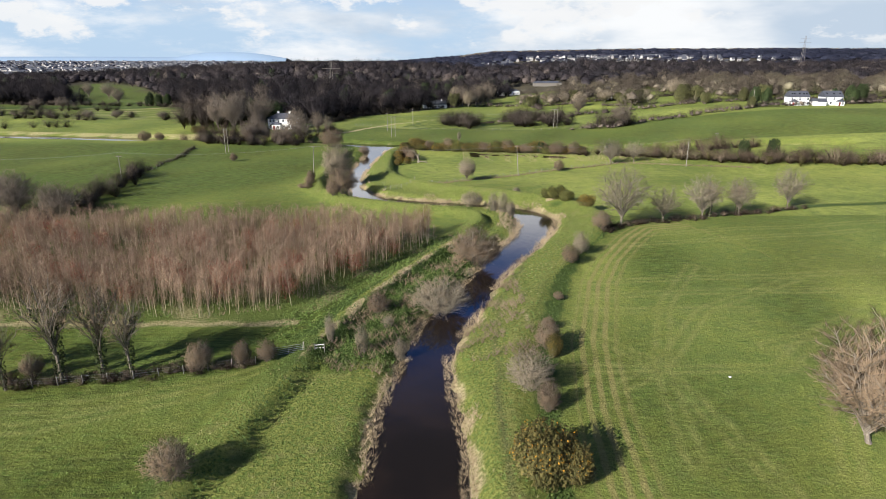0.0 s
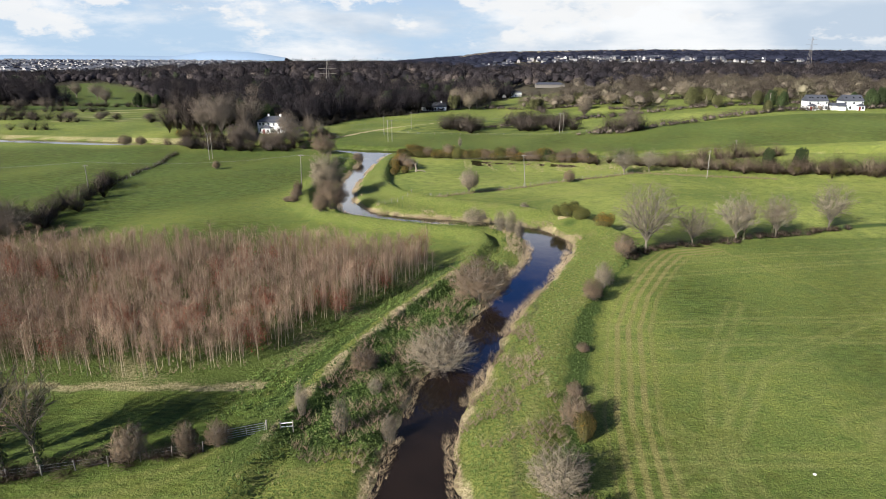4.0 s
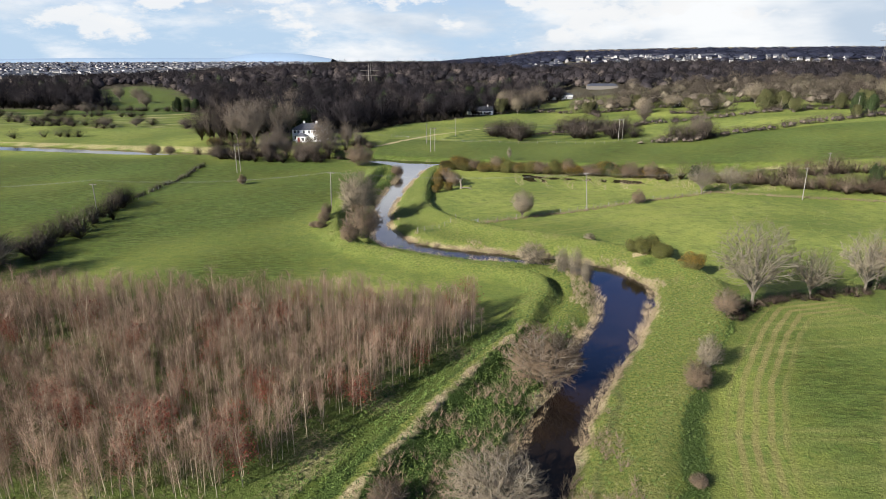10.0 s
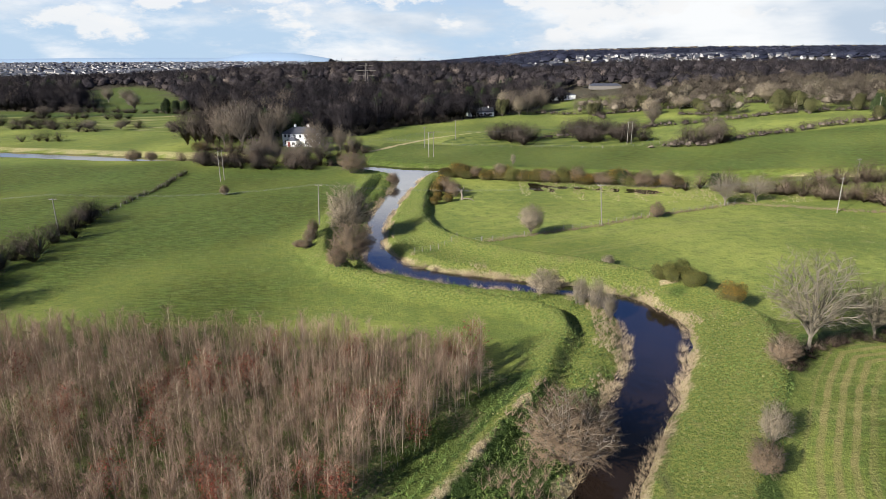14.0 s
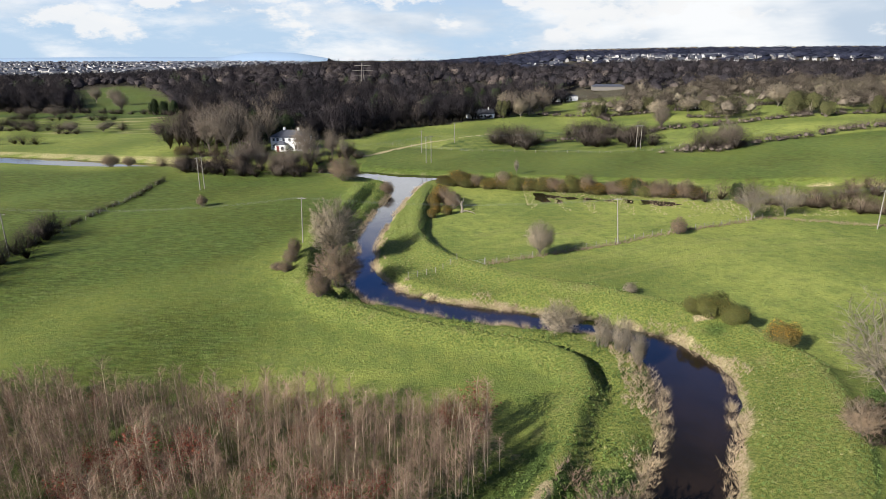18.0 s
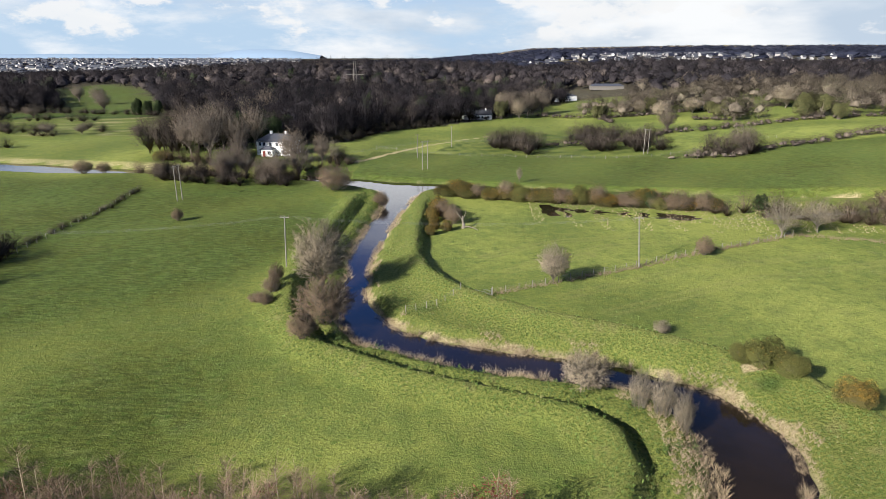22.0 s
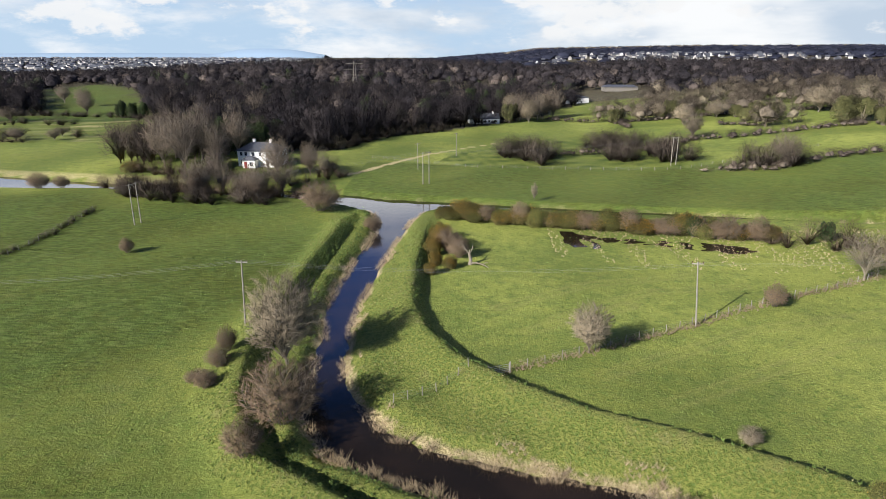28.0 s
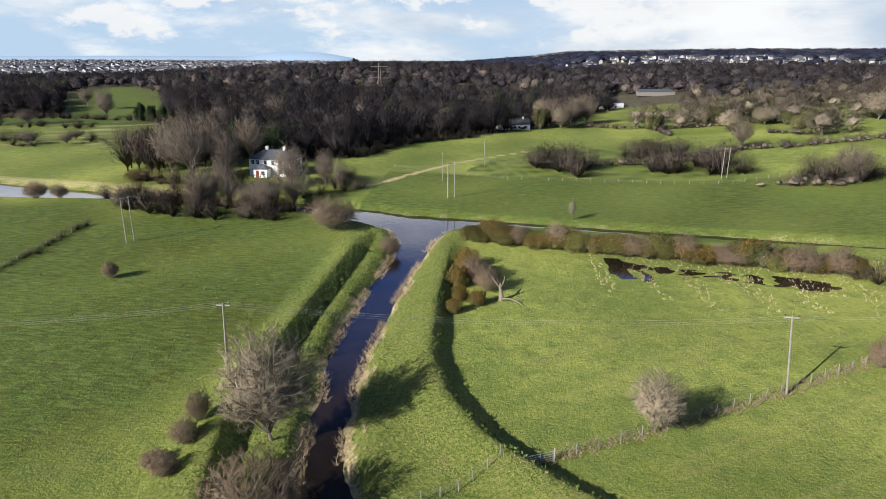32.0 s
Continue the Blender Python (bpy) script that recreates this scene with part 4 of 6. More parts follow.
def far_tree(seed, n, length, width, low=0.22, radius=0.42, boughs=14, limbs=True):
    """A light tree of height 1 for woods seen from afar: limbs, and twigs in clumps at their ends; triangles only."""
    rng = np.random.RandomState(seed)
    heap = Heap()

    def tri(v, q):
        heap.add(v, np.concatenate([q[:, [0, 1, 2]], q[:, [0, 2, 3]]]))

    tri(*prism([(0, 0, 0), (0, 0, low + 0.2)], [0.022, 0.013], 3))
    ends = crown_points(rng, boughs, (0, 0, (1 + low) / 2 - 0.05), (radius * 0.8, radius * 0.8, (1 - low) / 2 * 0.8), 0.55)
    if limbs:
        for e in ends:
            fork = np.array((0, 0, low * rng.uniform(0.6, 1.3)))
            tri(*prism([fork, fork * 0.45 + e * 0.55 + (0, 0, 0.05), e], [0.010, 0.006, 0.003], 3))
    per = max(1, n // boughs)
    base = np.repeat(ends, per, 0)
    roots = base + rng.normal(size=base.shape) * (radius * 0.20, radius * 0.20, radius * 0.16)
    roots[:, 2] = np.maximum(roots[:, 2], 0.02)
    out = roots - (0, 0, low)
    out /= np.linalg.norm(out, axis=1, keepdims=True) + 1e-9
    heap.add(*blades(rng, roots, out * 0.8 + rng.normal(size=roots.shape) * 0.5 + (0, 0, 0.15), length, width))
    v = np.concatenate(heap.v)
    o = v - (0, 0, 0.42)
    return v, np.concatenate(heap.f), o / (np.linalg.norm(o, axis=1, keepdims=True) + 1e-9)


def shell(level):
    """Corners and triangles of an even round shell."""
    bm = bmesh.new()
    bmesh.ops.create_icosphere(bm, subdivisions=level, radius=1.0)
    bm.verts.ensure_lookup_table()
    v = np.array([p.co[:] for p in bm.verts])
    f = np.array([[p.index for p in q.verts] for q in bm.faces])
    bm.free()
    return v, f


SHELL = shell(1)


def massed_tree(seed, lobes, core, n, length, width, low=0.12, radius=0.46):
    """A tree of height 1 deep in a wood: a close tangle of boughs in the middle, and loose twigs standing out all over."""
    rng = np.random.RandomState(seed)
    heap, outs = Heap(), []
    half, mid = (1 - low) / 2, (1 + low) / 2 - 0.02
    v, q = prism([(0, 0, 0), (0, 0, low + 0.2)], [0.022, 0.013], 3)
    heap.add(v, np.concatenate([q[:, [0, 1, 2]], q[:, [0, 2, 3]]]))
    outs.append(np.tile((0.0, 0.0, 1.0), (len(v), 1)))
    size = np.array((radius, radius, half))
    v, f = SHELL
    for k in range(lobes):
        body = v * (1 + 0.2 * rng.normal(size=(len(v), 1)))
        at = np.array((0, 0, mid - 0.08)) + rng.normal(size=3) * size * (0.0 if k == 0 else 0.22)
        r = size * (0.6 if k == 0 else 0.36) * core
        p = at + body * r
        p[:, 2] = np.clip(p[:, 2], 0.03, 1.02)
        heap.add(p, f)
        outs.append(v * 0.45 + (0, 0, 0.35))
    if n:
        roots = crown_points(rng, n, (0, 0, mid), size * 0.88, 0.5)
        roots[:, 2] = np.maximum(roots[:, 2], 0.03)
        o = (roots - (0, 0, mid - 0.15)) / size
        o /= np.linalg.norm(o, axis=1, keepdims=True) + 1e-9
        heap.add(*blades(rng, roots, o + rng.normal(size=roots.shape) * 0.4 + (0, 0, 0.2), length, width))
        outs.append(np.repeat(o * 0.6 + (0, 0, 0.4), 3, 0))
    o = np.concatenate(outs)
    return np.concatenate(heap.v), np.concatenate(heap.f), o / (np.linalg.norm(o, axis=1, keepdims=True) + 1e-9)


def wood(name, x, y, h, w, kinds, mat, label, category="woodland", seed=1):
    """Many trees joined into one mesh."""
    rng = np.random.RandomState(seed)
    z = ground(x, y)
    pick = rng.randint(0, len(kinds), len(x))
    vs, fs, ts, os, n = [], [], [], [], 0
    tint = np.clip(rng.beta(2, 3, len(x)) + 0.25 * waves(x, y, 60, seed + 300), 0, 1)
    for j, (v, f, o) in enumerate(kinds):
        who = np.nonzero(pick == j)[0]
        a = rng.uniform(0, 6.28, len(who))
        c, s = np.cos(a)[:, None], np.sin(a)[:, None]
        px = (v[:, 0] * c - v[:, 1] * s) * w[who, None] + x[who, None]
        py = (v[:, 0] * s + v[:, 1] * c) * w[who, None] + y[who, None]
        pz = v[:, 2] * h[who, None] + z[who, None] - 0.2
        vs.append(np.stack([px, py, pz], -1).reshape(-1, 3))
        fs.append((f[None] + (np.arange(len(who)) * len(v))[:, None, None] + n).reshape(-1, 3))
        os.append(np.stack([o[:, 0] * c - o[:, 1] * s, o[:, 0] * s + o[:, 1] * c, np.repeat(o[None, :, 2], len(who), 0)], -1).reshape(-1, 3))
        ts.append(np.repeat(tint[who], len(v)))
        n += len(who) * len(v)
    me = mesh_from(name, np.concatenate(vs), np.concatenate(fs), mat)
    me.attributes.new("tint", "FLOAT", "POINT").data.foreach_set("value", np.concatenate(ts).astype(np.float32))
    me.attributes.new("out", "FLOAT_VECTOR", "POINT").data.foreach_set("vector", np.concatenate(os).astype(np.float32).ravel())
    return tagged(new(name, me), label, category, kind="stuff")


def scatter(rng, x0, x1, y0, y1, gap, test):
    xs, ys = np.meshgrid(np.arange(x0, x1, gap), np.arange(y0, y1, gap))
    x, y = (xs + rng.uniform(-0.45, 0.45, xs.shape) * gap).ravel(), (ys + rng.uniform(-0.45, 0.45, xs.shape) * gap).ravel()
    k = test(x, y)
    return x[k], y[k]


NEAR = [far_tree(200 + i, 940, 0.085, 0.0095, 0.10, 0.44, boughs=46) for i in range(4)]
BACK = [massed_tree(205 + i, 2, 0.9, 360, 0.10, 0.022, 0.14) for i in range(5)]
ROUND = [massed_tree(260 + i, 1, 0.7, 900, 0.085, 0.019, 0.08, 0.48) for i in range(5)]
MID = [massed_tree(210 + i, 2, 1.0, 190, 0.11, 0.032, 0.1, 0.48) for i in range(6)]
FAR = [massed_tree(220 + i, 2, 1.2, 46, 0.12, 0.045, 0.05, 0.5) for i in range(6)]
PINE = [far_tree(230 + i, 260, 0.09, 0.035, 0.1, 0.32) for i in range(3)]
rng = np.random.RandomState(77)
x, y = scatter(rng, -460, 80, 335, 560, 7.4, lambda x, y: inside(WOOD_EDGE, x, y) & ~clearing(x, y))
n = len(x)
tall, wide = rng.uniform(9, 18, n), rng.uniform(11, 18, n)
front = (along(WOOD_EDGE[:9] , x, y)[0] < 32) | (along(WOOD_EDGE[10:] + WOOD_EDGE[:1], x, y)[0] < 26)
wood("wood_edge", x[front], y[front], tall[front], wide[front], NEAR, SHADED_WOOD_TWIG, "dark bare winter woodland behind the white house", seed=3)
wood("near_wood", x[~front], y[~front], tall[~front], wide[~front], BACK, SHADED_WOOD_TWIG, "deep dark bare winter woodland", seed=2)
x, y = scatter(rng, -720, 640, 540, 1000, 14.5, lambda x, y: ~clearing(x, y) & (np.abs(x) < 0.75 * y) & ((y > 560) | (x > 60)) & ((x < 60) | (y > 535 + 0.08 * x)) & ((np.abs(x - 82) > 34) | (y > 625)))
n = len(x)
wood("middle_wood", x, y, rng.uniform(9, 16, n) * np.where((y > 860) & (x > 40) & (x < 700), 0.6, 1.0), rng.uniform(13, 20, n), MID, SHADED_WOOD_TWIG, "dark bare woodland stretching into the distance", seed=4)
x, y = scatter(rng, -1500, 1700, 980, 2700, 29, lambda x, y: (np.abs(x) < 0.78 * y + 60) & (x > -0.275 * y + 0.09 * np.maximum(y - 1400, 0) + 50 * waves(x, y, 150, 101)) & ((((x - 330) / 300) ** 2 + ((y - 1180) / 190) ** 2 > 1) | (waves(x, y, 40, 92) > 0.1)))
# crest trees get paler twigs, painting sunlight on the top of the ridge
crest = (y > 2080 + 40 * waves(x, y, 160, 94)) & (x > 60)
n = int(crest.sum())
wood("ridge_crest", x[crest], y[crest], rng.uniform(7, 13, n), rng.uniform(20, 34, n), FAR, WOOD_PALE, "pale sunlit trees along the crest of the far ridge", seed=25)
x, y = x[~crest], y[~crest]
n = len(x)
slope = ((x - 330) / 330) ** 2 + ((y - 1170) / 220) ** 2 < 1
wood("far_wood", x, y, rng.uniform(9, 15, n) * np.where(slope, 0.5, 1.0), rng.uniform(26, 40, n), FAR, HAZED_RIDGE_TWIG, "dark wooded ridge on the horizon", seed=5)
x, y = scatter(rng, -560, 120, 345, 900, 26, lambda x, y: inside(WOOD_EDGE, x, y) & ~clearing(x, y) & (waves(x, y, 120, 93) > 0.15))
n = len(x)
wood("wood_evergreens", x, y, rng.uniform(11, 18, n), rng.uniform(9, 14, n), PINE, EVERGREEN, "dark evergreens scattered through the woodland", seed=6)
x, y = scatter(rng, -2900, -280, 1060, 3900, 58, lambda x, y: (np.abs(x) < 0.8 * y) & (x < -0.27 * y) & (waves(x, y, 300, 99) > -0.5))
n = len(x)
wood("town_trees", x, y, rng.uniform(5, 9, n), rng.uniform(18, 40, n), FAR, HAZED_RIDGE_TWIG, "trees and gardens of a distant town", seed=16)
# pale trees and hedgerows on the sunlit farmland
x, y = scatter(rng, 60, 640, 385, 590, 11, lambda x, y: ((np.abs(y - 478 - 0.12 * (x - 100)) < 22) | (np.abs(y - 425 - 0.02 * x) < 9) & (x > 160) | (x > 150) & (y > 385) & (y < 445) & (waves(x, y, 40, 96) > 0.0) | (waves(x, y, 50, 95) > 0.45)) & (x < 0.95 * y) & (np.hypot(x - 85, (y - 590) * 1.2) > 46) & ((x > 100) | (y > 440)) & (np.hypot(x - 70, y - 500) > 24))
n = len(x)
tall = rng.uniform(8, 14, n)
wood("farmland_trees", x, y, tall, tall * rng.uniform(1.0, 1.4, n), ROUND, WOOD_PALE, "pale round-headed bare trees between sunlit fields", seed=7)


def row_of(lines, gap, rng, wide=2.0):
    xs, ys = [], []
    for line in lines:
        for (ax, ay), (bx, by) in zip(line, line[1:]):
            m = max(2, int(math.hypot(bx - ax, by - ay) / gap))
            k = (np.arange(m) + rng.uniform(0, 1, m)) / m
            xs.append(ax + (bx - ax) * k + rng.normal(size=m) * wide * 0.5)
            ys.append(ay + (by - ay) * k + rng.normal(size=m) * wide * 0.5)
    return np.concatenate(xs), np.concatenate(ys)


LIGHT = [massed_tree(250 + i, 1, 0.7, 230, 0.14, 0.022, 0.02, 0.5) for i in range(4)]
BUSHY = [far_tree(240 + i, 700, 0.12, 0.0095, 0.02, 0.5, boughs=54) for i in range(5)]
x, y = row_of([[(64, 307), (83, 303), (95, 312), (108, 316), (123, 319), (170, 333), (230, 345)], [(79, 372), (99, 370), (116, 372), (133, 375), (185, 372)], [(29, 462), (52, 449)], [(102, 409), (117, 393)], [(-8, 440), (10, 452)],
               [(60, 446), (120, 440), (200, 430), (280, 440)], [(20, 340), (60, 352), (80, 372)], [(185, 372), (260, 392), (340, 400)], [(230, 345), (250, 372), (262, 392)], [(64, 420), (64, 446)], [(212, 352), (300, 362), (420, 380)], [(72, 309), (90, 308)]], 1.7, rng, 1.6)
n = len(x)
wood("field_hedges", x, y, rng.uniform(2.0, 4.2, n), rng.uniform(3.5, 6, n), LIGHT, DARK_HEDGE, "bare brown hawthorn hedges round far fields", "hedge", 8)
x, y = row_of([[(52, 232), (66, 226), (78, 221), (98, 209), (132, 203), (200, 200), (300, 207)], [(74, 224), (104, 207), (200, 198)], [(86, 231), (120, 236)]], 2.2, rng, 2.6)
n = len(x)
wood("thorn_hedge", x, y, rng.uniform(3.0, 7.5, n), rng.uniform(5, 9, n), BUSHY, HEDGE_TWIG, "tall overgrown bare thorn hedge with gorse", "hedge", 15)
x, y = row_of([[(-88, 150), (-92, 128)], [(-91, 176), (-88, 150)], [(-95, 196), (-92, 184)], [(-104, 268), (-92, 262), (-60, 258)]], 1.9, rng, 3.2)
n = len(x)
wood("pasture_hedge", x, y, rng.uniform(3.0, 7.0, n), rng.uniform(5, 8, n), BUSHY, DARK_HEDGE, "overgrown dark bare hedge between pastures", "hedge", 9)
x, y = row_of([[(-100, 252), (-97, 232), (-95, 196), (-92, 176)]], 2.0, rng, 1.0)
n = len(x)
wood("ditch_hedge", x, y, rng.uniform(0.8, 2.2, n), rng.uniform(1.8, 3.5, n), BUSHY, DARK_HEDGE, "low dark weedy ditch line between pastures", "hedge", 19)
x, y = row_of([[(80, 222), (98, 207), (132, 201), (200, 198)], [(92, 236), (104, 241)]], 5, rng, 3)
n = len(x)
wood("hedge_evergreens", x, y, rng.uniform(2.5, 5.0, n), rng.uniform(4, 6, n), PINE, GORSE, "gorse growing in a thorn hedge", "hedge", 10)


def clump(x, y, cx, cy, rx, ry):
    return ((x - cx) / rx) ** 2 + ((y - cy) / ry) ** 2 < 1


x, y = scatter(rng, -6, 100, 300, 385, 3.6, lambda x, y: clump(x, y, 9, 335, 11, 7) | clump(x, y, 45, 362, 11, 5) | clump(x, y, 43, 332, 5, 3) | clump(x, y, 58, 341, 5, 6) | clump(x, y, 59, 326, 6, 3) | clump(x, y, 87, 309, 7, 4) | clump(x, y, 79, 313, 4, 3) | clump(x, y, 12, 320, 3, 2))
n = len(x)
wood("willow_scrub", x, y, rng.uniform(5.5, 10, n), rng.uniform(7, 11, n), BUSHY, DARK_HEDGE, "bare willow scrub on the wet meadow", "shrubs", 11)
x, y = scatter(rng, -420, -105, 300, 475, 5, lambda x, y: clump(x, y, -193, 379, 3, 3) | clump(x, y, -186, 379, 3, 3) | clump(x, y, -160, 364, 4, 3) | clump(x, y, -204, 361, 7, 4) | clump(x, y, -230, 372, 24, 5) | clump(x, y, -262, 392, 20, 6) | ((np.abs(y - 330 - 0.22 * (x + 180)) < 3) & (x < -190) & (waves(x, y, 20, 97) > -0.3))
               | ((np.abs(y - 424 + 0.05 * x * 0) < 5) & (x < -215) & (waves(x, y, 24, 98) > 0.1)) | clump(x, y, -143, 266, 6, 5) | clump(x, y, -122, 275, 5, 3))
n = len(x)
wood("meadow_scrub", x, y, rng.uniform(3.5, 6.5, n), rng.uniform(5.5, 9, n), BUSHY, DARK_HEDGE, "bare scrub between distant meadows", "shrubs", 12)
x, y = scatter(rng, -134, -98, 300, 345, 5.5, lambda x, y: clump(x, y, -116, 324, 17, 20))
n = len(x)
wood("house_trees", x, y, rng.uniform(12, 17, n), rng.uniform(9, 13, n), NEAR, DARK_HEDGE, "tall dark bare trees crowding beside the white house", seed=18)
x, y = row_of([WOOD_EDGE[3:6], WOOD_EDGE[13:16]], 2.6, rng, 3.5)
n = len(x)
wood("wood_fringe", x, y, rng.uniform(2.0, 5.5, n), rng.uniform(4, 7, n), BUSHY, DARK_HEDGE, "dark scrub and brambles along the edge of the wood", "shrubs", 20)
# undergrowth round the house and the trees by the river
x, y = row_of([[(-118, 284), (-98, 282), (-72, 276), (-58, 274)], [(-112, 292), (-95, 292), (-72, 286)], [(-60, 282), (-50, 292), (-55, 305)], [(-108, 272), (-97, 272), (-80, 267), (-58, 264)], [(-104, 284), (-84, 284)]], 2.2, rng, 3.4)
n = len(x)
wood("undergrowth", x, y, rng.uniform(2.5, 6.5, n), rng.uniform(4, 7, n), BUSHY, HEDGE_TWIG, "bare undergrowth below the trees by the river", "shrubs", 13)
# hedge bottom under the trees on the east field's edge, and under the ivy trees
x, y = row_of([[(33, 124), (38, 129.5), (46, 134), (60, 138)], [(-56, 60.5), (-38, 63.8), (-22, 67.4)], [(60, 139), (88, 147)]], 0.8, rng, 1.2)
n = len(x)
wood("hedge_bottom", x, y, rng.uniform(0.9, 2.0, n), rng.uniform(1.8, 3.2, n), BUSHY, HEDGE_TWIG, "low brown hedge bottom of brambles and dead stems", "hedge", 14)


def cover(name, x, y, mat, label, category, tall, size, per, seed, blade=True):
    """Tufts or leafy mounds as one mesh."""
    rng = np.random.RandomState(seed)
    z = ground(x, y)
    roots = np.stack([np.repeat(x, per), np.repeat(y, per), np.repeat(z, per)], -1)
    roots[:, :2] += rng.normal(size=(len(roots), 2)) * size * 0.9
    if blade:
        a = rng.uniform(0, 6.28, len(roots))
        ways = np.stack([np.cos(a) * 0.6, np.sin(a) * 0.6, rng.uniform(0.6, 1.4, len(roots))], -1)
        v, f = blades(rng, roots - (0, 0, 0.04), ways, tall, size)
    else:
        hump = np.clip(0.42 + 0.4 * waves(roots[:, 0], roots[:, 1], 2.6, seed + 60) + 0.38 * waves(roots[:, 0], roots[:, 1], 0.9, seed + 61), 0.06, 1.4)
        roots[:, 2] += rng.uniform(0.05, 1, len(roots)) ** 0.6 * tall * hump
        v, f = leaves(rng, roots, size)
    return tagged(new(name, mesh_from(name, v, f, mat)), label, category, kind="stuff")


def on_banks(x, y):
    r = river_distance(x, y)
    d1, s1, k1 = along(EAST_LEVEE, x, y)
    d2, s2, k2 = along(WEST_LEVEE, x, y)
    return (r > 0.8) & ~((d2 < 0.9) & (y < 116)) & (((s1 > 0) & (s2 < 0)) | (d1 < 2.0) | (d2 < 4) | ((s2 > 0) & (d2 < 8) & (y > 72) & (y < 118)))


x, y = scatter(rng, -45, 42, 40, 258, 0.95, lambda x, y: on_banks(x, y) & (waves(x, y, 7, 111) > -0.45))
cover("bank_tussocks", x, y, TUSSOCK, "rough green tussock grass on the river banks", "grass", 0.32, 0.075, 10, 21)
x, y = scatter(rng, -45, 42, 40, 258, 1.2, lambda x, y: on_banks(x, y) & (waves(x, y, 11, 113) > 0.3))
cover("dead_tussocks", x, y, DEAD_GRASS, "pale dead grass tussocks on the banks", "grass", 0.28, 0.06, 9, 22)


def west_strip(x, y):
    r = river_distance(x, y)
    d, s, k = along(WEST_LEVEE, x, y)
    thick = waves(x, y, 6, 117)
    s = np.where(along(EAST_BANK, x, y)[1] > 0, s, 1)
    a = (s < 0) & (r > 0.4) & (y > 66) & (y < 118) & (thick > -0.15)
    b = (s < 0) & (d > 0.4) & (d < 1.7) & (y < 72) & (thick > -0.7)
    c = (s < 0) & (d > 0.5) & (d < 2.6) & (y > 196) & (y < 250)
    e = (s < 0) & (r > 0.4) & (y > 118) & (y < 165) & (thick > 0.75)
    g = (s < 0) & (r > 0.2) & (r < 3.0) & (y > 185) & (thick > 0.1)
    return a | b | c | e | g


x, y = scatter(rng, -45, 18, 38, 252, 0.62, west_strip)
cover("brambles", x, y, BRAMBLE, "dark green bramble and nettle thicket on the bank", "brambles", 1.7, 0.11, 12, 23, False)
x, y = scatter(rng, -22, 12, 66, 120, 0.8, lambda x, y: (along(WEST_LEVEE, x, y)[1] < 0) & (river_distance(x, y) > 0.3) & (waves(x, y, 6, 117) < 0.1) & (waves(x, y, 9, 133) > -0.5))
cover("dead_brush", x, y, DEAD_STEM, "pale dead stalks and brushwood among the brambles", "brambles", 1.3, 0.032, 20, 32)
x, y = scatter(rng, -22, 0, 172, 240, 0.55, lambda x, y: (lambda d, s, k: (s < 0) & (d > 0.5) & (d < 1.8) & (waves(x, y, 9, 118) > -0.4))(*along(EAST_LEVEE, x, y)) & ((y < 190) | (y > 186)))
cover("levee_brambles", x, y, BRAMBLE, "low dark brambles along the foot of the levee", "brambles", 0.5, 0.14, 4, 24, False)
x, y = scatter(rng, 8, 42, 40, 136, 0.6, lambda x, y: along(EAST_HEDGE, x, y)[0] + 0.4 * waves(x, y, 5, 127) < 1.1)
cover("ditch_growth", x, y, BRAMBLE, "dark weedy growth in the ditch beside the field", "brambles", 0.4, 0.11, 5, 25, False)


x, y = scatter(rng, -45, 20, 112, 252, 0.7, lambda x, y: (lambda d, s, k: (s < 0) & (d > 0.6) & (river_distance(x, y) > 1.2) & (d < 12) & (along(EAST_BANK, x, y)[1] > 0))(*along(WEST_LEVEE, x, y)) & (waves(x, y, 1.5, 151) + 0.6 * waves(x, y, 7, 152) > 0.1))
cover("bank_lumps", x, y, BRAMBLE, "lumpy green tussocks and docks on the inner bank", "grass", 0.55, 0.1, 7, 37, False)


def row_edge(x, y):
    d, s, k = along(WEST_LEVEE, x, y)
    return (s > 0) & (d > 1.3) & (d < 8.5) & (y > 72) & (y < 121) & (np.sin(d * 2 * np.pi / 1.5) + 0.8 * waves(x, y, 3, 141) > 0.1)


x, y = scatter(rng, -32, 8, 70, 124, 0.5, row_edge)
cover("edge_tussocks", x, y, BRAMBLE, "rows of coarse dark tussocks beside the plantation", "grass", 1.0, 0.11, 7, 34, False)
x, y = scatter(rng, -92, -2, 80, 125, 0.9, lambda x, y: inside(PLANTED, x, y) & (waves(x, y, 5, 143) > -0.1))
cover("plantation_undergrowth", x, y, BRAMBLE, "low green brambles on the plantation floor", "brambles", 0.8, 0.12, 6, 35, False)
x, y = scatter(rng, -92, -2, 80, 125, 1.0, lambda x, y: inside(PLANTED, x, y) & (waves(x, y, 6, 145) > -0.1))
cover("plantation_grass", x, y, DEAD_STEM, "dead brown grass and stalks between young trees", "grass", 0.7, 0.035, 10, 36)


def reedy(x, y):
    r = river_distance(x, y)
    w = waves(x, y, 13, 119)
    bend = (x > 10) & (x < 20) & (y > 120) & (y < 147) & (r < 4.2)
    return (r > -0.6) & (((r < 0.9) & (w > -0.5)) | (bend & (w > -0.35) & (waves(x, y, 2.2, 165) > -0.4)) | ((r < 2.2) & (w > 0.7))) & (y < 256)


